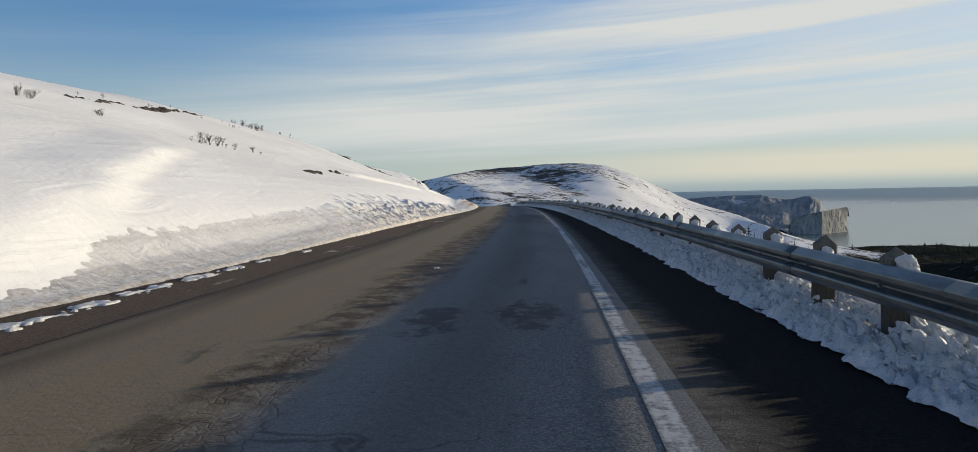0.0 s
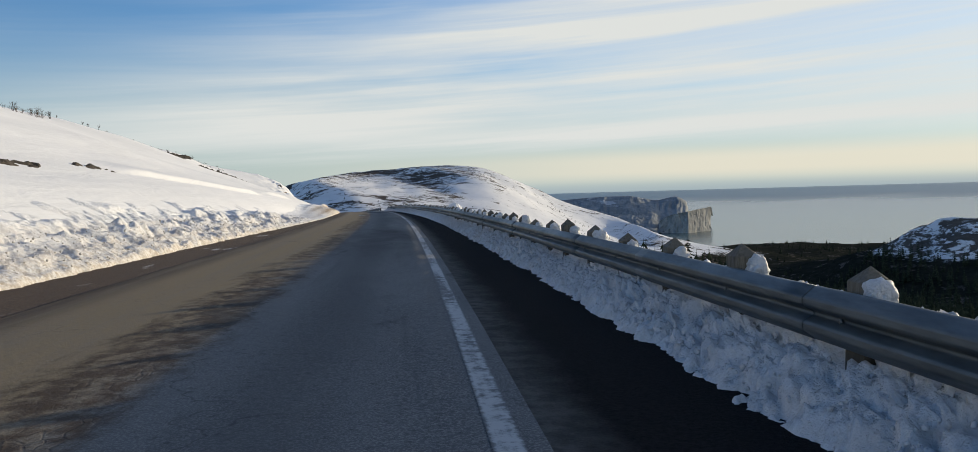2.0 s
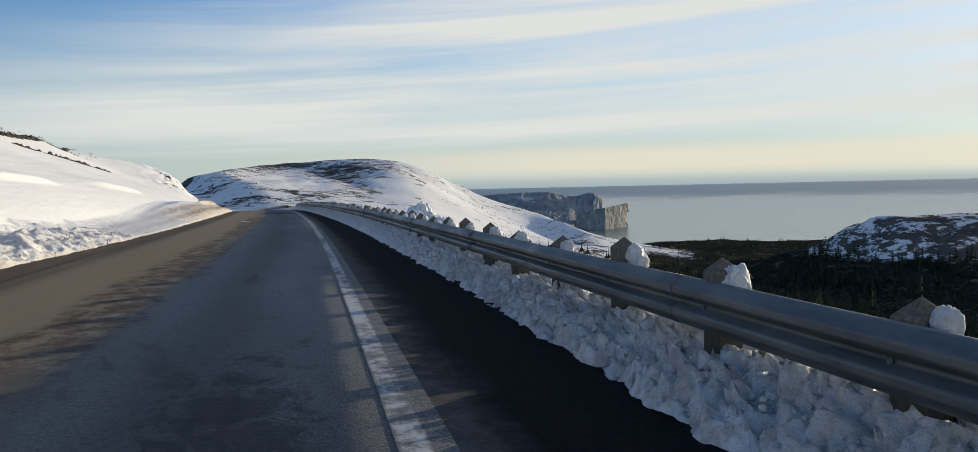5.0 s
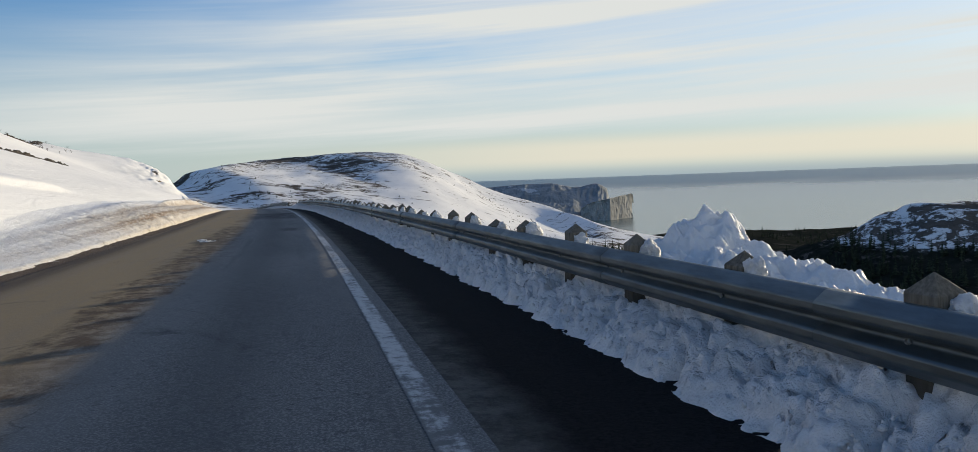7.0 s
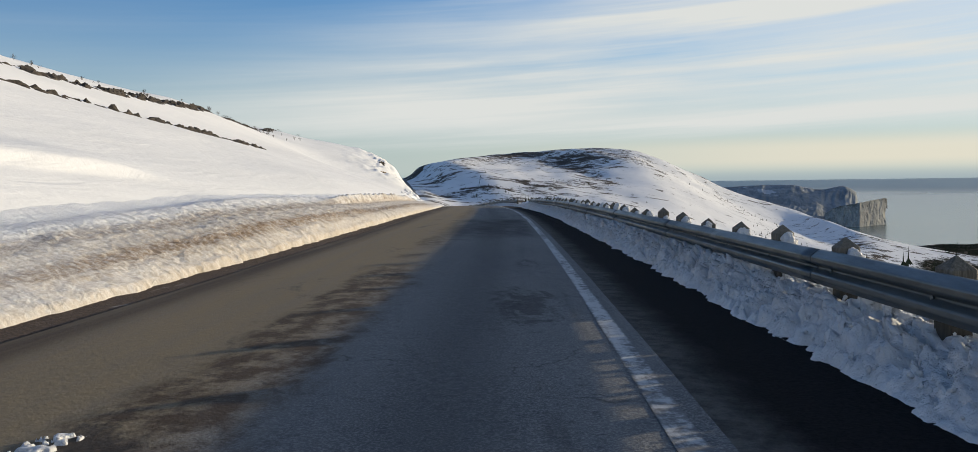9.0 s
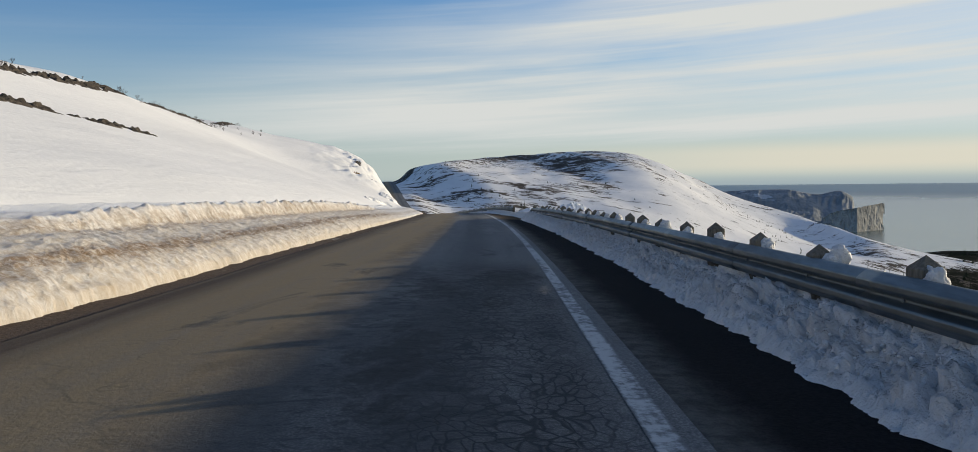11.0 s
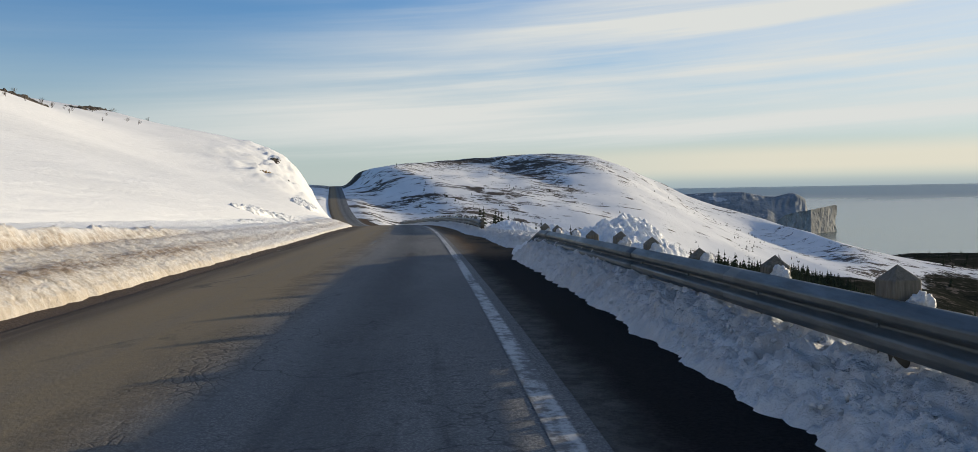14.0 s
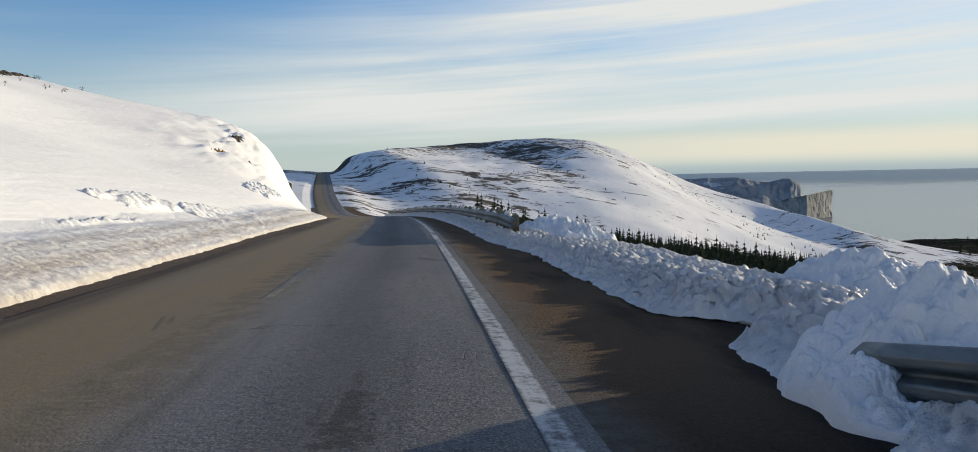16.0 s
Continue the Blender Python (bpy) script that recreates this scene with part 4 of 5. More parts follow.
def cap_mesh(seed):
    """A clump of old snow stuck to a post."""
    bm = bmesh.new()
    bmesh.ops.create_icosphere(bm, subdivisions=4, radius=1.0)
    co = np.array([v.co[:] for v in bm.verts])
    k = 0.90 + 0.20 * fbm(co[:, 0] * 1.4 + seed * 7, co[:, 1] * 1.4, co[:, 2] * 1.4, 3, 0.55) + 0.16 * abs(vnoise(co[:, 0] * 3.5 + seed, co[:, 1] * 3.5, co[:, 2] * 3.5)) + 0.05 * vnoise(co[:, 0] * 9, co[:, 1] * 9 + seed, co[:, 2] * 9)
    for v, p, q in zip(bm.verts, co, k):
        v.co = Vector((p[0] * 0.10 * q, p[1] * 0.10 * q, p[2] * 0.155 * q))
    me = bpy.data.meshes.new("snow_clump")
    bm.to_mesh(me)
    bm.free()
    me.materials.append(BERM_SNOW)
    me.polygons.foreach_set("use_smooth", [True] * len(me.polygons))
    return me


PLATE = mesh_of("reflector", [(x, y, z) for z in (-0.06, 0.06) for x, y in ((-0.035, -0.004), (0.035, -0.004), (0.035, 0.004), (-0.035, 0.004))],
                [(0, 1, 2, 3), (7, 6, 5, 4), (0, 4, 5, 1), (1, 5, 6, 2), (2, 6, 7, 3), (3, 7, 4, 0)], WHITE_PLATE)


CAPS = [cap_mesh(i) for i in range(6)]


def build_guard(first, last, stations, label, bend=None):
    rng = random.Random(int(first * 7 + 3))
    x, y, z = at(first, RAIL_LAT)
    guard = new("guardrail")
    tagged(guard, label, "guardrail", "guardrails along the road")
    for k, s in enumerate(stations):
        da, dz = bend(s)
        px, py, pz = [float(v) for v in at(s, RAIL_LAT + 0.13 + da + rng.uniform(-.01, .015), dz + rng.uniform(-.02, .02))]
        tilt = (rng.uniform(-2.5, 2.5), rng.uniform(-2.5, 2.5), math.degrees(heading(s)) + rng.uniform(-6, 6))
        part("post", POSTS[k % 4], guard, m=pose(px, py, pz, *tilt))
        bx, by, bz = [float(v) for v in at(s, RAIL_LAT - 0.014 + da, RAIL_TOP - 0.18 + dz)]
        part("bolt", BOLT, guard, m=pose(bx, by, bz, 0, 0, math.degrees(heading(s))))
        if abs(s - 43.2) < 0.5:
            part("reflector", PLATE, guard, "small white reflector plate", pose(px - 0.03, py - 0.107, pz + 0.66, 0, 0, tilt[2]))
        # snow that the plough has left on and behind the post
        if rng.random() < 0.94:
            big = rng.choice((0.75, 0.85, 0.9, 1.0, 1.15))
            ahead, aside, lift = 0.125, 0.140 + 0.02 * big, 0.63
            cx, cy, cz = [float(v) for v in at(s - ahead + rng.uniform(-.03, .03), RAIL_LAT + aside + da + rng.uniform(-.03, .04), dz + lift + rng.uniform(-.03, .03))]
            cap = new("snow_clump", CAPS[rng.randrange(6)])
            cap.matrix_basis = pose(cx, cy, cz, rng.uniform(-12, 12), rng.uniform(-12, 12), rng.uniform(0, 360)) @ Matrix.Diagonal((big, big, big * rng.uniform(.8, 1.05), 1))
            tagged(cap, "clump of old snow stuck to a guardrail post", "snow", "snow clumps on the guardrail posts")
    edges = [first] + [a + 0.35 for a in stations[1::2] if first + 0.8 < a + 0.35 < last - 0.8] + [last]
    for j, (a, b) in enumerate(zip(edges[:-1], edges[1:])):
        beam_panel(a, b + (0.28 if b < last else 0), guard, bend=bend, lap=0.007 * (j % 2))
    return guard


def flare(s):
    """The end of the run bows away and dips."""
    k = max(0.0, s - 157.3)
    return 0.015 * k, -0.15 * k


def flare_start(s):
    k = max(0.0, 180.4 - s)
    return 0.02 * k * k, -0.02 * k * k


STATIONS = [float(np.interp(n, [-17, 3, 7, 14, 22, 38, 45, 67, 77, 82, 86], [-31.0, 7.04, 14.65, 27.25, 41.4, 70.35, 82.6, 123.4, 142.0, 151.5, 159.5])) for n in range(-17, 86)]
build_guard(-31.0, 159.8, STATIONS, "long galvanised steel guardrail on pointed timber posts", flare)
build_guard(178.0, 262.0, [178.6 + POST_STEP * n for n in range(45)], "far galvanised steel guardrail on pointed timber posts", flare_start)


# ---- snow along the road ----
def cells(x, y, seed):
    """Rounded lumps with creases between: 1 at a lump's middle, 0 in the crease."""
    fx, fy = np.floor(x), np.floor(y)
    a, b = np.full(x.shape, 9.0), np.full(x.shape, 9.0)
    for i in (-1, 0, 1):
        for j in (-1, 0, 1):
            cx, cy = fx + i, fy + j
            d = np.hypot(cx + lattice(cx, cy, cx * 0 + seed) - x, cy + lattice(cx, cy, cx * 0 + seed + 9) - y)
            b = np.minimum(np.maximum(a, d), b)
            a = np.minimum(a, d)
    return 0.65 * np.clip(1 - (a / 0.8) ** 2, 0, 1) ** 0.8 + 0.35 * np.clip((b - a) * 2.2, 0, 1) ** 0.6


def crust(x, y, seed):
    """Relief of packed, broken snow in metres over a plane, about 0 to 1."""
    wx, wy = x + 0.10 * fbm(x / 0.35, y / 0.35, seed, 2), y + 0.10 * fbm(x / 0.35, y / 0.35, seed + 5, 2)
    size = sstep(fbm(x / 0.8, y / 0.8, seed + 2, 2), -0.3, 0.4)
    big, small, tiny = cells(wx / 0.24, wy / 0.20, seed), cells(wx / 0.11, wy / 0.10, seed + 3), cells(wx / 0.06, wy / 0.055, seed + 4)
    return (0.50 * big + 0.22 * small) * size + (0.32 * small + 0.25 * cells(wx / 0.4, wy / 0.35, seed + 6)) * (1 - size) + 0.24 * tiny - 0.05


def build_berm():
    """Slush and lumps that the ploughs packed under the rail."""
    s = np.concatenate([np.arange(-30, 0, 0.1), np.arange(0, 180, 0.030), np.arange(180, 262, 0.12)])
    u = np.linspace(0, 1, 56)
    S, Uu = np.meshgrid(s, u, indexing="ij")
    toe = 1.50 + 0.03 * fbm(S / 3.0, 0 * S, 2.2, 3) + 0.07 * fbm(S / 0.3, 0 * S, 5.2, 3, 0.5) - 0.20 * sstep(S, 75, 110) + 0.12 * sstep(S, 15, 5)
    gap = sstep(S, 157.5, 159.8) * (1 - sstep(S, 172.5, 178.5))
    toe = toe + gap * (0.44 + 0.85 * np.exp(-((S - 162.6) / 0.7) ** 2))
    top = 0.33 + 0.05 * fbm(S / 4.0, 3 + 0 * S, 1.0, 3) + 0.06 * sstep(S, 130, 145) + 0.10 * sstep(S, 143, 152) * (1 - sstep(S, 157, 160)) - 0.16 * sstep(S, 14, 7) - 0.08 * sstep(S, 42, 46) * (1 - sstep(S, 58, 64))
    top = top - 0.12 * sstep(S, 157, 160) - 0.08 * sstep(S, 161, 165) * (1 - sstep(S, 182, 190))
    lat = toe + (3.1 + gap * 1.0 - toe) * Uu
    prof = np.interp(Uu, [0, 0.06, 0.25, 0.42, 0.7, 1.0], [-0.15, 0.12, 0.60, 0.92, 1.38, 1.0])
    prof = prof + 0.20 * sstep(S, 136, 146) * (1 - sstep(S, 157.5, 159.5)) * np.exp(-((Uu - 0.17) / 0.08) ** 2) * (0.6 + 0.6 * fbm(S / 1.3, 0 * S, 6.6, 2))
    prof = prof * (1 - 0.5 * sstep(Uu, 0.42, 0.62) * sstep(S, 134, 144) * (1 - sstep(S, 157, 160)))
    # here the sun finds a way under the rail
    clear = sstep(S, 36, 40) * (1 - sstep(S, 58, 64)) + sstep(S, 79, 82) * (1 - sstep(S, 96, 99)) + (1 - sstep(S, 11, 15))
    prof = prof * (1 - 0.38 * sstep(Uu, 0.40, 0.60) * clear) * (1 - 0.45 * sstep(Uu, 0.35, 0.7) * sstep(S, 158, 161) * (1 - sstep(S, 185, 195)))
    broken = 0.5 + 0.5 * sstep(fbm(S / 2.2, Uu * 0.7, 8.1, 3), -0.35, 0.35)
    rel = crust(S, lat, 11)
    dent = np.maximum(0, fbm(S / 0.45, Uu * 3.4, 0.4, 3, 0.55) - 0.25)
    amp = np.interp(Uu, [0, 0.05, 0.3, 0.9, 1], [0.03, 0.30, 0.40, 0.28, 0.06]) * (0.5 + 0.5 * broken) * (1 - 0.35 * sstep(S, 136, 144) * (1 - sstep(S, 160, 166)))
    up = prof * top + amp * (rel - 0.55) * 1.25 - 0.34 * dent * np.interp(Uu, [0, .1, .5, 1], [0, 1, .8, .3]) + 0.014 * fbm(S / 0.12, Uu * 16, 3.4, 2, 0.6)
    lat = lat - (0.26 * (rel - 0.42)) * (1 - 0.5 * sstep(S, 136, 144) * (1 - sstep(S, 160, 166))) * np.sin(np.pi * np.clip(Uu * 1.4, 0, 1)) + 0.06
    X, Y, Z = at(S, lat, up - 0.02)
    ob = sheet("snow_berm", X, Y, Z, Uu * 1.6 + 0.35, S, BERM_SNOW)
    tagged(ob, "lumpy grey-white ploughed snow under the guardrail", "snow bank", kind="structure")


def bank_top(s):
    return np.interp(s, [-60, 4, 21, 32, 46, 63, 80, 90, 100, 111, 126, 144, 156, 168, 189, 210, 250, 277],
                     [.12, .12, .3, .75, .85, .7, .25, .38, .8, 1.12, 1.08, 1.08, 0.95, .7, .63, .84, .67, .4])


def build_bank():
    """The ploughed bank on the hill side: two tiers, its face dirty, its crest broken."""
    s = np.concatenate([np.arange(-60, 0, 0.15), np.arange(0, 175, 0.06), np.arange(175, 285, 0.12)])
    w = np.concatenate([np.linspace(0, 2.75, 58), np.linspace(2.85, 6.2, 16)])
    S, Wd = np.meshgrid(s, w, indexing="ij")
    Uu = (Wd / 6.2) ** 0.8
    H = bank_top(S)
    sharp = sstep(S, 94, 108) * (1 - sstep(S, 152, 167))
    chunk = sstep(S, 30, 46) * (1 - sstep(S, 70, 82)) * 0.8 + 0.2 * sstep(S, 172, 189)
    toe = -6.0 - 1.05 * (1 - sstep(S, 34, 86)) - 0.25 * sstep(S, 164, 193) - 0.03 * fbm(S / 3, 0 * S, 7.1, 3) - 0.05 * fbm(S / 0.4, 0 * S, 3.1, 3)
    lat = toe - Wd
    hillz = hill(S, lat) + 0.02
    wander = 0.16 * fbm(S / 2.6, 0 * S, 1.4, 3)
    wv = Wd + wander * sstep(Wd, 0.3, 1.2)
    tier = np.interp(wv, [0, .10, .30, .55, .78, .95, 1.3, 1.66, 1.74, 1.88, 2.02, 2.25, 3.2, 6.2], [-.12, .10, .24, .36, .43, .47, .56, .66, .70, .90, 1.0, .97, .90, .5])
    # nearer the start of the cut it is one long face with a rounded white top
    slope = np.interp(wv, [0, .10, .40, .80, 1.15, 1.5, 1.9, 2.1, 2.3, 2.5, 2.7, 3.2, 6.2], [-.14, .10, .31, .50, .61, .69, .78, .84, .92, .99, 1.0, .95, .5])
    tier = tier + (slope - tier) * (1 - sstep(S, 117, 127))
    soft = np.interp(Uu, [0, .04, .15, .3, .45, .6, .8, 1], [-.12, .10, .35, .7, .95, 1.0, .6, -.4])
    bank = tier * H * sharp + soft * H * (1 - sharp)
    crest = np.exp(-((wv - 2.06) / 0.17) ** 2) * sharp * sstep(S, 115, 125)
    bank = bank + crest * (0.09 * np.maximum(0, fbm(S / 0.28, Wd * 3, 4.0, 3, 0.6)) + 0.04)
    # where the hill is higher than the bank it goes on smoothly
    d = bank - hillz
    k = 0.16
    blend = sstep(Wd, 0.25, 1.5)
    up = bank * (1 - blend) + blend * (0.5 * (bank + hillz + np.sqrt(d * d + k * k)) - 0.5 * k * sstep(-d, 0.0, 0.6))
    lump = fbm(S / 0.55, Uu * 12, 2.0, 4, 0.55)
    blk = fbm(S / 1.5, Uu * 7, 6.0, 3, 0.6)
    calm = np.interp(S, [-60, 26, 36, 74, 82, 97, 104, 150, 168, 300], [.22, .25, 1, 1, .22, .25, .42, .42, .45, .5])
    amp = calm * np.interp(Uu, [0, .05, .2, .45, .6, .75, 1], [.02, .05, .07, .06, .03, .008, 0])
    up = up + amp * lump * (0.7 + 0.9 * chunk) + chunk * 0.32 * np.maximum(0, blk) * np.interp(Uu, [0, .2, .35, .55, .7, 1], [0, .5, 1, .5, 0, 0])
    rel = crust(S, Wd, 31) - 0.55
    up = up + rel * (0.075 - 0.015 * chunk) * (0.10 + 0.90 * sstep(S, 26, 36)) * (1 - (1 - sstep(S, 28, 38)) * sstep(Wd, 0.7, 1.8)) * (1 - 0.65 * sstep(S, 74, 80) * (1 - sstep(S, 96, 102))) * (1 - 0.35 * sstep(S, 100, 165)) * np.interp(Uu, [0, .04, .45, .6, 1], [.2, 1, 1, .15, 0])
    lat = lat + 0.09 * rel * np.interp(Wd, [0, 0.15, 2.1, 2.6], [0.2, 1, 1, 0]) * (0.3 + 0.7 * sstep(S, 26, 36))
    # plough marks that lean along the face
    rake = fbm((S - 0.5 * Wd) / 0.5, Wd * 1.6, 5.5, 3, 0.55) * np.interp(wv, [0, .1, .9, 1.2, 1.6, 1.7, 1.95, 2.1], [0, 1, 1, .3, .3, 1, 1, 0])
    lat = lat - 0.02 * rake * sharp
    up = up + 0.008 * rake * sharp
    up = up - 0.10 * sstep(Wd, 5.2, 6.2) + (0.04 * sstep(Wd, 0.3, 0.8) - 0.34 * sstep(Wd, 2.0, 3.2)) * (1 - sstep(S, 24, 36))
    X, Y, Z = at(S, lat, up)
    ob = sheet("snow_bank", X, Y, Z, Wd, S, BANK_SNOW)
    tagged(ob, "tall ploughed snow bank with sandy brown layers", "snow bank", kind="structure")


build_berm()
build_bank()


def snow_mound(s, lat, lx, ly, h, seed, peak=0.0, skew=0.0, label="ploughed mound of broken snow behind the guardrail"):
    """A heap of snow blocks: a rough cone with lumps."""
    n = 160
    a, b = np.meshgrid(np.linspace(-1, 1, n), np.linspace(-1, 1, n), indexing="ij")
    wob = 0.16 * fbm(a * 1.7 + seed, b * 1.7, seed, 3)
    r = np.hypot(a - skew * (1 - np.hypot(a, b)).clip(0), b) + wob
    f = np.clip(1.02 - r, 0, 1) ** (0.85 + peak)
    lump = fbm(a * lx * 0.9 + seed, b * ly * 0.9, seed, 4, 0.55)
    cob = 0.75 * crust(a * lx * 0.95, b * ly * 0.95, int(seed)) * (0.4 + 0.6 * sstep(lump, -0.5, 0.4)) + 0.4 * vnoise(a * lx * 2.1 + 3, b * ly * 2.1 + seed, seed) + 0.45 * abs(vnoise(a * lx * 4.6, b * ly * 4.6 + seed, 2 * seed)) + 0.3 * abs(vnoise(a * lx * 9, b * ly * 9, seed))
    Z = h * f * (0.9 + 0.24 * lump) + 0.24 * (cob - 0.5) * sstep(f, 0.02, 0.3)
    Z = Z - 0.5 * sstep(r, 0.92, 1.08)
    X, Y, rz = at(s + a * lx, lat + b * ly)
    gz = np.interp(lat + b * ly, [0, 2.6, 5, 8, 14, 30], [-.05, -.10, -.5, -2.5, -6.0, -13])
    ob = sheet("snow_mound", X, Y, rz + gz * 0.55 + Z, 3.0 + 0 * X, Y, SNOW)
    tagged(ob, label, "snow mound", "snow mounds behind the guardrail")
    return ob


snow_mound(73.8, 3.4, 3.2, 1.2, 1.18, 3.0, 0.0, 0.6)
snow_mound(160.4, 5.1, 2.3, 2.4, 1.45, 5.0, 0.0, 0.0, "tall heap of broken snow blocks at the rail's end")
snow_mound(165.4, 6.1, 2.2, 2.3, 1.0, 6.0, 0.0, 0.0, "broad heap of broken snow blocks at the rail's end")
snow_mound(160.2, 2.85, 1.25, 1.05, 0.80, 9.0, 0.0, 0.0, "lumpy dirty snow mound at the rail's end")


snow_mound(158.7, 4.3, 2.4, 1.5, 1.22, 15.0, 0.0, 0.0, "steep heap of broken snow behind the rail's end")
snow_mound(159.6, 2.0, 0.8, 0.45, 0.46, 21.0, 0.0, 0.0, "lump of snow over the buried end of the rail")
snow_mound(182.0, 4.3, 3.6, 1.7, 0.80, 23.0, 0.0, 0.0, "ploughed ridge of broken snow beside the far guardrail")
snow_mound(43.4, 2.85, 1.2, 0.55, 0.70, 17.0, 0.0, 0.0, "short ridge of thrown snow behind the guardrail")
snow_mound(46.8, 2.85, 2.2, 0.6, 0.76, 19.0, 0.0, 0.0, "long ridge of thrown snow behind the guardrail")


def build_chunks():
    """Loose lumps thrown up by the plough, lying on both banks."""
    r = np.random.RandomState(5)
    ico = [np.array(v) for v in ((0, 0, 1), (.89, 0, .45), (.28, .85, .45), (-.72, .53, .45), (-.72, -.53, .45), (.28, -.85, .45), (.72, .53, -.45), (-.28, .85, -.45), (-.89, 0, -.45), (-.28, -.85, -.45), (.72, -.53, -.45), (0, 0, -1))]
    tri = [(0, 1, 2), (0, 2, 3), (0, 3, 4), (0, 4, 5), (0, 5, 1), (1, 6, 2), (2, 7, 3), (3, 8, 4), (4, 9, 5), (5, 10, 1), (1, 10, 6), (2, 6, 7), (3, 7, 8), (4, 8, 9), (5, 9, 10), (11, 7, 6), (11, 8, 7), (11, 9, 8), (11, 10, 9), (11, 6, 10)]
    ico, tri = np.array(ico), np.array(tri)

    def strew(name, label, n, place, lo, hi, mat):
        s, lat, up = place(n)
        x, y, z = at(s, lat, up)
        size = lo + (hi - lo) * r.uniform(0, 1, n) ** 2.2
        k = r.uniform(0.75, 1.15, (n, 12, 1))
        sc = r.uniform(0.7, 1.2, (n, 1, 3)) * size[:, None, None]
        ang = r.uniform(0, 6.28, n)
        z = z - 0.3 * size
        v = ico[None] * k * sc
        c, t = np.cos(ang)[:, None], np.sin(ang)[:, None]
        v = np.stack([v[..., 0] * c - v[..., 1] * t + x[:, None], v[..., 0] * t + v[..., 1] * c + y[:, None], v[..., 2] + z[:, None]], -1)
        f = (tri[None] + 12 * np.arange(n)[:, None, None]).reshape(-1, 3)
        me = mesh_of(name, v.reshape(-1, 3).tolist(), f.tolist(), mat, True)
        tagged(new(name, me), label, "snow", kind="stuff")

    def on_berm(n):
        s = r.uniform(-20, 157, n)
        u = r.uniform(0.08, 1, n)
        toe = 1.45 - 0.18 * sstep(s, 75, 110) + 0.12 * sstep(s, 15, 5)
        return s, toe + 0.10 + 0.75 * u, np.interp(u, [0, .1, .45, .8, 1], [-0.02, 0.04, 0.17, 0.25, 0.29]) * (1 - 0.25 * sstep(s, 13, 5) - 0.25 * sstep(s, 42, 46) * (1 - sstep(s, 58, 64)))

    def on_bank(n):
        s = r.uniform(34, 78, n)
        u = r.uniform(0, 1, n)
        toe = -6.0 - 1.05 * (1 - sstep(s, 34, 86)) - 0.25 * sstep(s, 164, 193)
        return s, toe - 1.5 * u, bank_top(s) * np.interp(u, [0, .3, .6, 1], [0.0, .42, .72, 0.98]) + 0.0

    strew("snow_chunks", "loose grey-white snow lumps thrown up by the plough", 8000, on_berm, 0.010, 0.030, BERM_SNOW)
    strew("bank_crumbs", "loose snow lumps on the ploughed bank", 1500, on_bank, 0.008, 0.03, BANK_SNOW)


build_chunks()


# ---- trees and shrubs ----
def conifer(rng, h, r):
    """Vertices and faces of one small spruce: a trunk and drooping, uneven tiers of branches."""
    verts, faces = [], []
    k = len(verts)
    for z, q in ((-0.3, 0.035 * h), (h * 0.9, 0.006 * h)):
        verts += [(q * math.cos(a), q * math.sin(a), z) for a in (0, 2.1, 4.2)]
    faces += [(k, k + 1, k + 4, k + 3), (k + 1, k + 2, k + 5, k + 4), (k + 2, k, k + 3, k + 5)]
    tiers = max(5, int(h * 1.6))
    for i in range(tiers):
        z = h * (0.10 + 0.86 * i / tiers)
        q = r * (1 - i / (tiers + 0.6)) * rng.uniform(0.75, 1.15)
        n = 6
        a0 = rng.uniform(0, 6.3)
        for j in range(n):
            if rng.random() < 0.12:
                continue
            a = a0 + j * 6.283 / n + rng.uniform(-.3, .3)
            l, w, d = q * rng.uniform(0.6, 1.15), q * rng.uniform(.30, .45), rng.uniform(0.15, 0.4) * q
            c, s = math.cos(a), math.sin(a)
            k = len(verts)
            verts += [(0, 0, z + 0.12 * h / tiers * 4), (c * l * .55 - s * w, s * l * .55 + c * w, z - d * .3), (c * l, s * l, z - d), (c * l * .55 + s * w, s * l * .55 - c * w, z - d * .3)]
            faces += [(k, k + 1, k + 2), (k, k + 2, k + 3)]
    k = len(verts)
    verts += [(0.03 * r, 0, h * .88), (-0.02 * r, 0.03 * r, h * .88), (0, -0.03 * r, h * .88), (0, 0, h * 1.04)]
    faces += [(k, k + 1, k + 3), (k + 1, k + 2, k + 3), (k + 2, k, k + 3)]
    return np.array(verts), faces


def ground_plan(s, lat):
    x, y, rz = at(s, lat)
    z = ground_height(x, y, np.asarray(s, float), np.asarray(lat, float), rz)
    off = sstep(abs(lat + 3), 14, 40)
    z = z + off * fbm(x / 38, y / 38, 3.3, 5, 0.5) * 1.1 + sstep(abs(lat + 3), 60, 200) * fbm(x / 120, y / 120, 8.8, 5, 0.5) * 4.0
    return x, y, z


def ground_z(s, lat):
    return recede(*ground_plan(s, lat), np.asarray(lat, float))


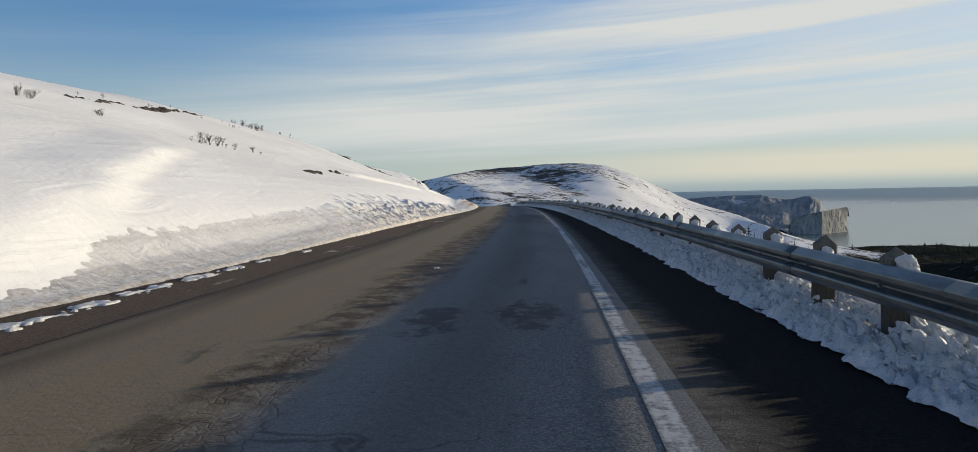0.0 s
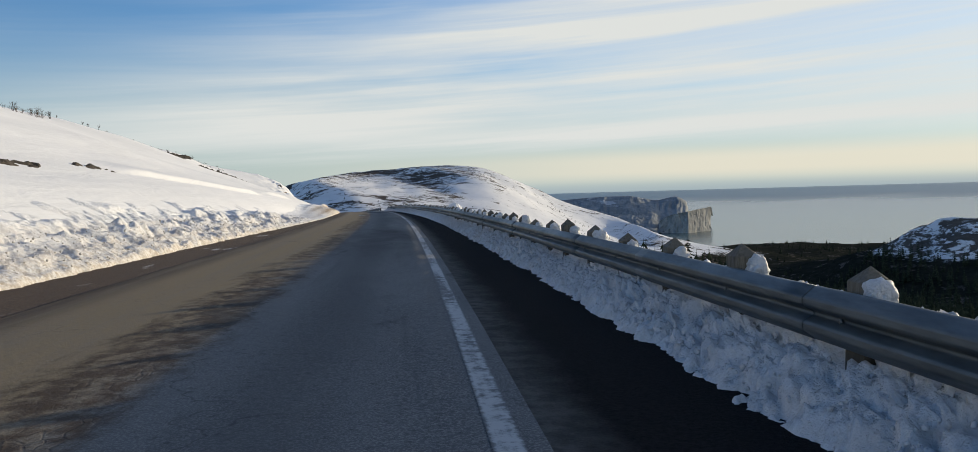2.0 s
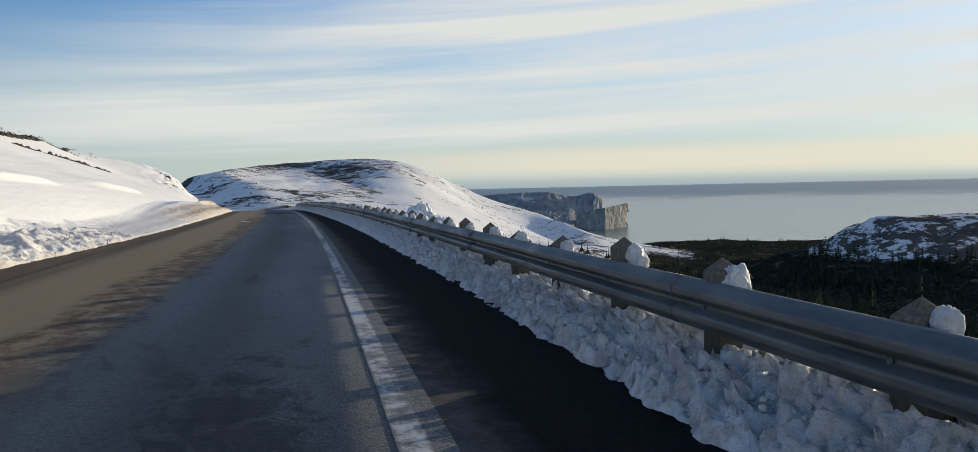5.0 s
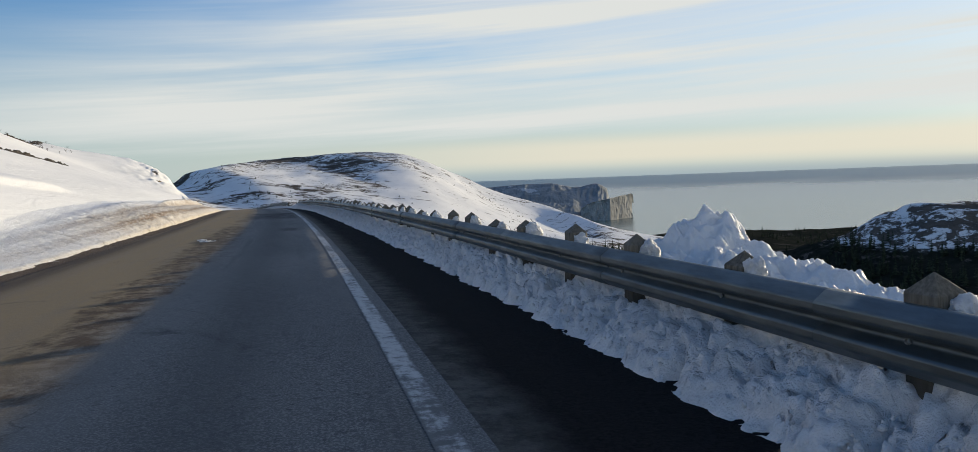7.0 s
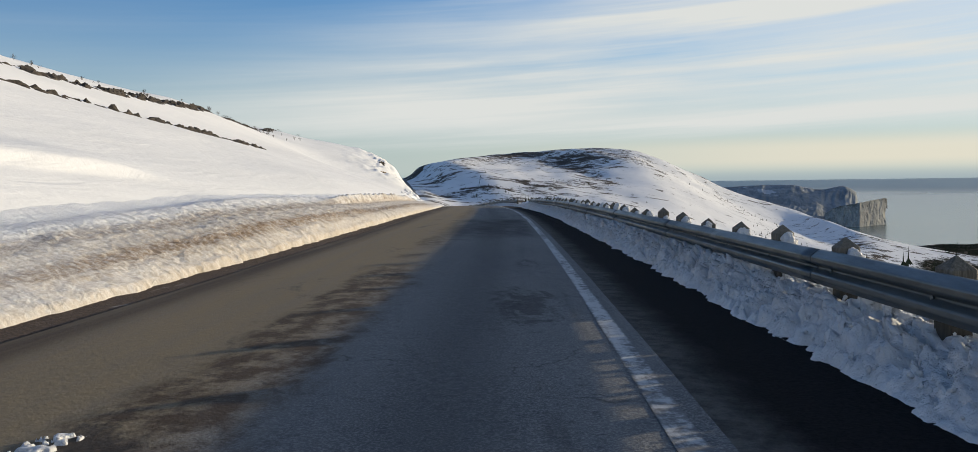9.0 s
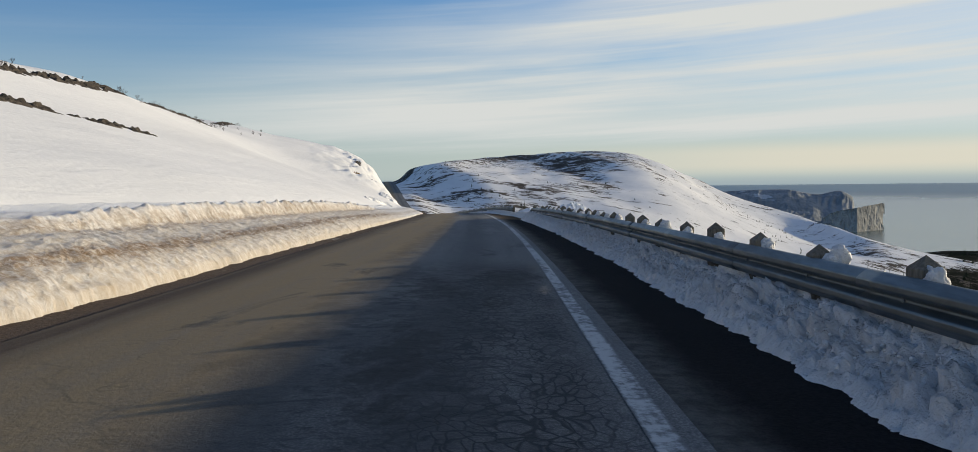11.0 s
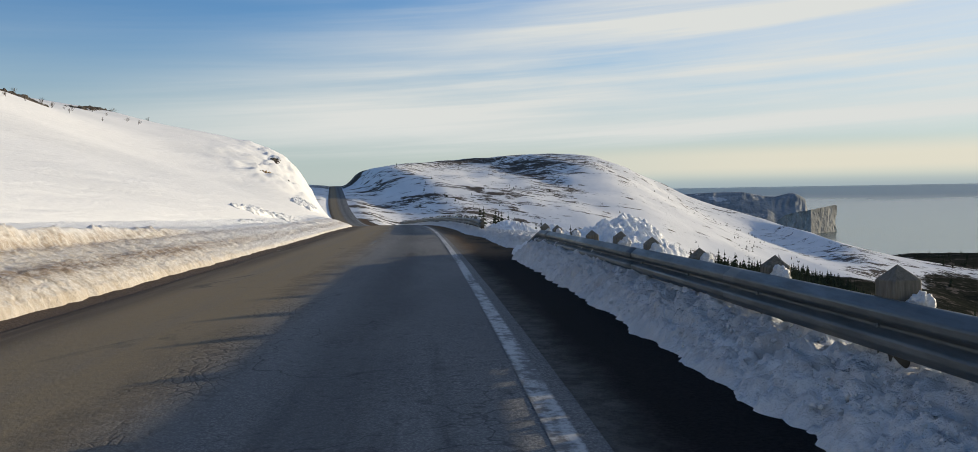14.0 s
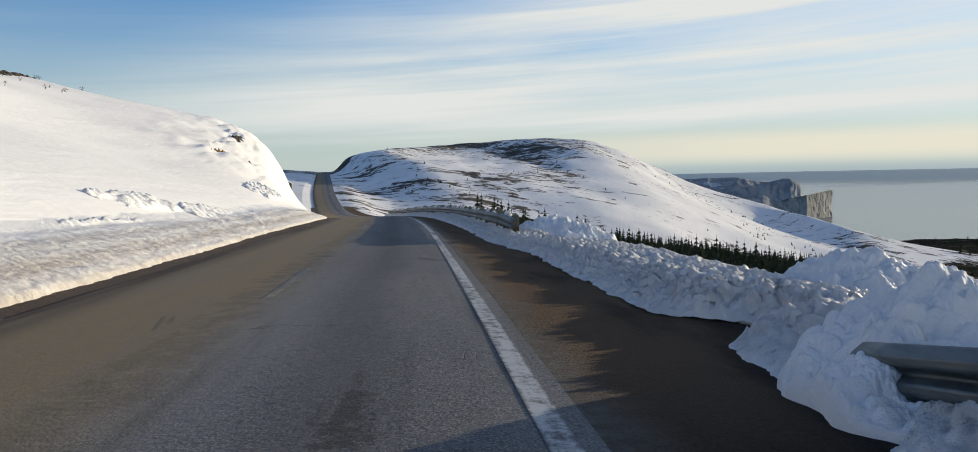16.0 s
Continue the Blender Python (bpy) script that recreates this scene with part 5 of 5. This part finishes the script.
def wood(name, label, places, lo, hi, seed, spread=0.26):
    """Many small conifers in one object."""
    rng = random.Random(seed)
    kinds = [conifer(rng, 1.0 * 4, 4 * spread) for _ in range(7)]
    V, F, n = [], [], 0
    for x, y, z in places:
        v, f = kinds[rng.randrange(7)]
        h = rng.uniform(lo, hi) / 4
        a = rng.uniform(0, 6.28)
        c, s = math.cos(a) * h, math.sin(a) * h
        V.append(np.stack([v[:, 0] * c - v[:, 1] * s + x, v[:, 0] * s + v[:, 1] * c + y, v[:, 2] * h + z], -1))
        F += [tuple(i + n for i in q) for q in f]
        n += len(v)
    me = mesh_of(name, np.concatenate(V).tolist(), F, SPRUCE)
    return tagged(new(name, me), label, "woods", kind="stuff")


def scatter(n, s0, s1, l0, l1, keep, seed):
    r = np.random.RandomState(seed)
    s, lat = r.uniform(s0, s1, n), r.uniform(l0, l1, n)
    x, y, z = ground_plan(s, lat)
    ok = keep(s, lat, x, y, z) > r.uniform(0, 1, n)
    x, y, z = recede(x, y, z, lat)
    return np.stack([x, y, z], -1)[ok]


rocky_top = -27.0
# the band of spruces at the foot of the round hill
band_trees = scatter(22000, 180, 410, 8, 150, lambda s, l, x, y, z: (abs(y - belt_line(x) + 7.5 + 2.5 * fbm(x / 9, y * 0, 1.0, 2)) < 7.5) * ((x > 4) & (x < 112)) * np.clip((x + 22) / 36, 0, 1), 4)
wood("spruce_belt", "dense belt of dark small spruces below the snowy hill", band_trees, 1.3, 3.3, 5, 0.36)


def off_flank(x, y):
    return (y < belt_line(x) - 12) | (x > 98 + (y - 340) * 0.45)


near_wood = scatter(7500, 90, 345, 30, 135, lambda s, l, x, y, z: off_flank(x, y) * np.clip(0.7 + 0.9 * fbm(x / 25, y / 25, 6.0, 3), 0.1, 1), 17)
wood("hillfoot_woods", "dense dark spruce wood below the road", near_wood, 2.6, 6.2, 19, 0.30)
valley = scatter(8000, 10, 330, 32, 290, lambda s, l, x, y, z: off_flank(x, y) * np.where((z > rocky_top - 3) & (x > 150), 0.01, 1.0) * np.clip(0.55 + 0.9 * fbm(x / 45, y / 45, 2.0, 3), 0.05, 1) * np.where(l > 120, 0.7, 1), 7)
wood("valley_woods", "dark spruce woods in the shaded valley", valley, 3.2, 7.0, 9, 0.28)
coast = scatter(4200, 120, 680, 150, 640, lambda s, l, x, y, z: ((np.hypot(x, y) > 440) & (np.hypot(x, y) < 800) & (x > 90) & ((z < -32) | (x < 150))) * off_flank(x, y) * np.clip(0.4 + 0.9 * fbm(x / 60, y / 60, 5.0, 3), 0.05, 1), 11)
wood("coast_woods", "dark woods on the low ridge before the sea", coast, 2.0, 4.0, 13, 0.42)


flank_scrub = scatter(2600, 300, 520, 20, 160, lambda s, l, x, y, z: (y > belt_line(x) + 6) * (y < 500) * (x < 70 + (y - 340) * 0.35) * np.clip(0.12 + 0.5 * fbm(x / 12, y / 30, 3.0, 3), 0.02, 1) * np.where(x > 0, 1.0, 0.5), 23)
wood("flank_scrub", "scattered dwarf spruces poking out of the snowy flank", flank_scrub, 0.4, 1.2, 29, 0.5)


def spruce_tree(x, y, h, seed):
    """A young spruce of its own: tapered trunk, and whorls of drooping boughs set with many short sprays."""
    rng = random.Random(seed)
    d = np.hypot(RX - x, RY - y)
    i = int(np.argmin(d))
    lat = float((x - RX[i]) * math.cos(_h[i]) + (y - RY[i]) * math.sin(_h[i]))
    gx, gy, gz = ground_z(np.array([STATION[i]]), np.array([lat]))
    tree = new("spruce_tree")
    tree.matrix_basis = pose(float(gx[0]), float(gy[0]), float(gz[0]), 0, 0, rng.uniform(0, 360))
    tagged(tree, "young dark green spruce on the slope below the guardrail", "tree", "spruces below the guardrail")
    v, f = [], []
    rings = [(-0.3, 0.030), (0.0, 0.026), (0.4, 0.017), (0.8, 0.008), (1.0, 0.002)]
    for z, q in rings:
        v += [(q * h * math.cos(a * 1.0472), q * h * math.sin(a * 1.0472), z * h) for a in range(6)]
    for r in range(len(rings) - 1):
        f += [(r * 6 + a, r * 6 + (a + 1) % 6, r * 6 + 6 + (a + 1) % 6, r * 6 + 6 + a) for a in range(6)]
    part("trunk", mesh_of("trunk", v, f, TWIG), tree, "thin grey-brown trunk")
    v, f = [], []
    tiers = int(9 + h * 2)
    for t in range(tiers):
        z = h * (0.10 + 0.88 * t / tiers)
        reach = 0.30 * h * (1 - t / (tiers + 0.5)) * rng.uniform(0.75, 1.15)
        for _ in range(8):
            a = rng.uniform(0, 6.283)
            l, droop = reach * rng.uniform(0.55, 1.1), rng.uniform(0.1, 0.35)
            c, n = math.cos(a), math.sin(a)
            for m in range(6):                       # sprays along the bough, both ways
                k = (m + 1) / 6
                bx, by, bz = c * l * k, n * l * k, z - droop * l * k * k
                for side in (-1, 1):
                    w = 0.16 * l * (1.3 - k) + 0.03
                    q = len(v)
                    tx, ty = bx + c * w * 0.9 - n * side * w, by + n * w * 0.9 + c * side * w
                    v += [(bx - c * 0.03, by - n * 0.03, bz), (bx + c * 0.05, by + n * 0.05, bz - 0.01), (tx, ty, bz - 0.35 * w), (bx, by, bz + 0.05)]
                    f += [(q, q + 1, q + 2), (q, q + 2, q + 3)]
    part("crown", mesh_of("crown", v, f, SPRUCE), tree, "ragged dark green crown with gaps")
    return tree


for x, y, h, seed in ((13.3, 44.5, 3.0, 1), (15.5, 68.7, 4.2, 2), (12.3, 59.0, 3.2, 3), (17.5, 63.0, 3.6, 4), (16.0, 49.0, 2.6, 5), (19.0, 76.0, 4.0, 6)):
    spruce_tree(x, y, h, seed)


def shrub_mesh(seed, h):
    """A leafless bush: thin twigs that fork from one foot."""
    rng = random.Random(seed)
    verts, faces = [], []

    def twig(p, d, l, r, depth):
        q = p + d * l
        side = d.orthogonal().normalized()
        other = d.cross(side)
        k = len(verts)
        for c, w in ((p, r), (q, r * 0.55)):
            for a in range(3):
                verts.append(c + (side * math.cos(a * 2.094) + other * math.sin(a * 2.094)) * w)
        faces.extend([(k + a, k + (a + 1) % 3, k + 3 + (a + 1) % 3, k + 3 + a) for a in range(3)])
        if depth:
            for _ in range(rng.choice((2, 3))):
                e = (d + Vector((rng.uniform(-.7, .7), rng.uniform(-.7, .7), rng.uniform(-.2, .5)))).normalized()
                twig(q, e, l * rng.uniform(.5, .85), r * .6, depth - 1)

    for _ in range(5):
        twig(Vector((rng.uniform(-.1, .1), rng.uniform(-.1, .1), -0.1)), Vector((rng.uniform(-.6, .6), rng.uniform(-.6, .6), 1)).normalized(), h * 0.42, 0.02 * h + 0.006, 3)
    return mesh_of("shrub", verts, faces, TWIG)


SHRUBS = [shrub_mesh(i, 1.0) for i in range(5)]


def shrub(s, lat, size, rng, name="shrub", label="leafless grey-brown shrub standing out of the snow"):
    x, y, z = ground_z(np.array([s]), np.array([lat]))
    ob = new(name, SHRUBS[rng.randrange(5)])
    ob.matrix_basis = pose(float(x[0]), float(y[0]), float(z[0]), 0, 0, rng.uniform(0, 360)) @ Matrix.Diagonal((size, size, size * rng.uniform(.8, 1.3), 1))
    return tagged(ob, label, "shrub", "shrubs on the hillside")


rng = random.Random(21)
for s0, l0, n, ds, dl, size in ((101, -33.5, 16, 6, 1.2, 1.3), (42.5, -17.5, 12, 2.6, 0.5, 0.75), (34.4, -19.1, 3, .6, .3, 0.7), (30.5, -20.4, 6, 1.5, .5, 1.0), (48, -17, 3, .8, .3, 0.6),
                                (60, -28, 10, 18, 2, 0.6), (165, -33, 14, 25, 1.5, 0.8), (225, -33, 22, 30, 3, 0.8), (128, -35, 14, 25, 2, 0.8), (200, -33, 14, 24, 2, .8)):
    for _ in range(n):
        shrub(s0 + rng.uniform(-ds, ds), l0 + rng.uniform(-dl, dl), 0.55 * size * rng.uniform(.5, 1.2), rng)


def outcrop(s, lat, ls, lw, h, seed, material=None, slant=0.0):
    """A low broken ledge of rock through the snow."""
    n, m = max(24, int(ls * 9)), 18
    a, b = np.meshgrid(np.linspace(-1, 1, n), np.linspace(-1, 1, m), indexing="ij")
    st, lt = s + a * ls, lat + b * lw + slant * a * ls
    x, y, z = ground_z(st, lt)
    edge = np.clip(1 - abs(b) ** 1.5 - abs(a) ** 4, 0, 1)
    rag = fbm(st / 0.7 + seed, lt / 0.35, seed, 4, 0.65)
    body = edge ** 0.5 * (0.30 + 0.75 * rag) * h * 0.50 - 0.08
    x, y = x + 0.12 * fbm(st * 2, lt * 2, 3 + seed, 3), y
    ob = sheet("rock_outcrop", x, y, z + np.where(edge > 0.02, body, -0.2), lt, st, material or DARK_ROCK, smooth=False)
    return tagged(ob, "broken dark rock ledge poking through the snow", "rock", "rock ledges on the hillside")


# ledge by ledge: station, lateral place, half length, half width, height
outcrop(58.6, -14.5, 2.8, 0.32, 0.42, 1.0, slant=0.10)
outcrop(50.0, -14.1, 2.0, 0.28, 0.34, 2.0)
outcrop(45.0, -24.8, 6.0, 0.5, 0.45, 3.0, slant=-0.20)
outcrop(64.0, -28.2, 13.0, 0.5, 0.5, 4.0, slant=-0.19)
outcrop(129.0, -21.6, 6.5, 0.5, 0.55, 5.0, slant=0.12)
outcrop(142.0, -20.9, 7.0, 0.55, 0.6, 6.0, slant=0.02)
outcrop(153.0, -20.4, 4.2, 0.4, 0.5, 7.0, slant=0.10)
outcrop(139.0, -28.2, 8.0, 0.8, 0.8, 8.0, slant=-0.12)
outcrop(156.0, -30.4, 11.0, 0.9, 0.9, 9.0, slant=-0.12)
outcrop(176.0, -32.4, 11.0, 0.8, 0.8, 10.0, slant=-0.06)
outcrop(205.0, -33.5, 14.0, 0.7, 0.6, 11.0)
outcrop(245.0, -36.0, 13.0, 0.9, 0.7, 13.0)
outcrop(231.5, -15.4, 1.8, 1.0, 1.3, 12.0, OCHRE_ROCK, slant=0.25)
outcrop(234.6, -14.2, 0.9, 0.5, 0.8, 14.0, OCHRE_ROCK, slant=0.3)
outcrop(236.8, -13.3, 0.6, 0.4, 0.6, 15.0, DARK_ROCK, slant=0.3)
outcrop(252.0, -15.5, 2.5, 0.6, 0.9, 16.0, DARK_ROCK, slant=0.1)


def debris(s, lat, ls, lw, h, seed, slant=0.0):
    """Blocks of crust that slid down the slope."""
    n, m = int(ls * 26), int(lw * 30)
    a, b = np.meshgrid(np.linspace(-1, 1, n), np.linspace(-1, 1, m), indexing="ij")
    st, lt = s + a * ls, lat + b * lw + slant * a * ls
    x, y, z = ground_z(st, lt)
    edge = np.clip(1.1 - np.hypot(a, b) + 0.35 * fbm(st / 0.8, lt / 0.5, seed, 3), 0, 1)
    edge = edge * np.clip((1 - abs(a)) * 5, 0, 1) * np.clip((1 - abs(b)) * 3.5, 0, 1)
    rel = cells(st / 0.42, lt / 0.36, int(seed)) * (0.4 + 0.9 * lattice(np.floor(st / 0.42), np.floor(lt / 0.36), 0 * st)) + 0.4 * cells(st / 0.17, lt / 0.15, int(seed) + 2)
    body = sstep(edge, 0.05, 0.35) * h * (0.25 + rel) - 0.25 * (1 - sstep(edge, 0.02, 0.15))
    ob = sheet("snow_debris", x, y, z + body, lt, st, SNOW)
    return tagged(ob, "patch of broken snow crust on the smooth slope", "snow", "patches of broken crust on the hillside")


debris(184.0, -9.9, 3.4, 0.7, 0.14, 1.0, 0.10)
debris(189.5, -8.9, 4.0, 0.7, 0.13, 2.0, 0.06)
debris(177.5, -8.6, 3.0, 0.45, 0.09, 3.0, 0.03)
debris(222.0, -10.8, 5.0, 1.2, 0.2, 4.0, 0.05)


def snow_scrap(s, lat, size, seed, wide=0.6, up=0.03):
    """A scrap of packed snow on the asphalt or the mud, ragged and broken through."""
    a, b = np.meshgrid(np.linspace(-1, 1, 44), np.linspace(-1, 1, 30), indexing="ij")
    x, y, z = at(s + a * size, lat + b * size * wide)
    rag = fbm(a * 3.4 + seed, b * 2.2, seed, 4, 0.6)
    f = np.clip(0.75 - np.hypot(a, b) + 0.75 * rag, 0, 1) * np.clip((1 - np.maximum(abs(a), abs(b))) * 5, 0, 1)
    ob = sheet("snow_scrap", x, y, z + up - 0.016 * abs(lat + 2.75) * (up > 0) + 0.016 * sstep(f, 0.10, 0.5) + 0.012 * crust(a * size, b * size * wide, int(seed)) * sstep(f, 0.15, 0.5) - 0.05 * (1 - sstep(f, 0.02, 0.2)), a, b, BERM_SNOW)
    return tagged(ob, "ragged scrap of packed snow beside the snow bank" if up < 0 else "flat scrap of packed snow lying on the asphalt", "snow", "snow scraps on the road")


for s, lat, size, seed in ((91.0, -3.06, 0.42, 1.0), (91.9, -3.3, 0.22, 2.0), (14.5, -2.63, 0.10, 3.0)):
    snow_scrap(s, lat, size, seed)
for s, lat, size, seed in ((8.9, -6.55, 0.9, 5.0), (10.4, -6.6, 0.8, 6.0), (12.2, -6.72, 1.0, 7.0), (14.0, -6.75, 0.8, 8.0), (15.6, -6.76, 0.6, 9.0), (7.3, -6.5, 0.6, 11.0), (17.4, -6.72, 0.5, 12.0), (20.5, -6.7, 0.5, 13.0)):
    snow_scrap(s, lat, size, seed, 0.28, -0.026)


def hut(s, lat):
    """A small grey cabin beside the far road."""
    x, y, z = ground_z(np.array([s]), np.array([lat]))
    base = new("roadside_hut")
    base.matrix_basis = pose(float(x[0]), float(y[0]), float(z[0]) - 0.2, 0, 0, math.degrees(heading(s)))
    tagged(base, "small grey wooden hut beside the far road", "hut")
    w, d, h = 2.4, 3.0, 2.4
    v = [(-w, -d, 0), (w, -d, 0), (w, d, 0), (-w, d, 0), (-w, -d, h), (w, -d, h), (w, d, h), (-w, d, h), (0, -d, h + 1.2), (0, d, h + 1.2)]
    part("wall", mesh_of("wall", v, [(0, 1, 5, 4), (1, 2, 6, 5), (2, 3, 7, 6), (3, 0, 4, 7), (4, 5, 8), (6, 7, 9)], TIMBER), base)
    for sgn in (-1, 1):
        e, t = 0.3, 0.12
        r = [(sgn * (w + e), -d - e, h - 0.15), (sgn * (w + e), d + e, h - 0.15), (0, d + e, h + 1.2), (0, -d - e, h + 1.2)]
        r += [(a, b, c + t) for a, b, c in r]
        part("roof", mesh_of("roof", r, [(3, 2, 1, 0), (4, 5, 6, 7), (0, 1, 5, 4), (1, 2, 6, 5), (2, 3, 7, 6), (3, 0, 4, 7)], SNOW), base, "snow-covered roof side")
    door = part("door", mesh_of("door", [(-.5, -d - .03, 0.2), (.5, -d - .03, 0.2), (.5, -d - .03, 2.1), (-.5, -d - .03, 2.1), (-.5, -d + .03, 0.2), (.5, -d + .03, 0.2), (.5, -d + .03, 2.1), (-.5, -d + .03, 2.1)],
                                [(0, 1, 2, 3), (4, 7, 6, 5), (0, 4, 5, 1), (1, 5, 6, 2), (2, 6, 7, 3), (3, 7, 4, 0)], DARK_ROCK), base, "dark plank door")


hut(372, -13.0)
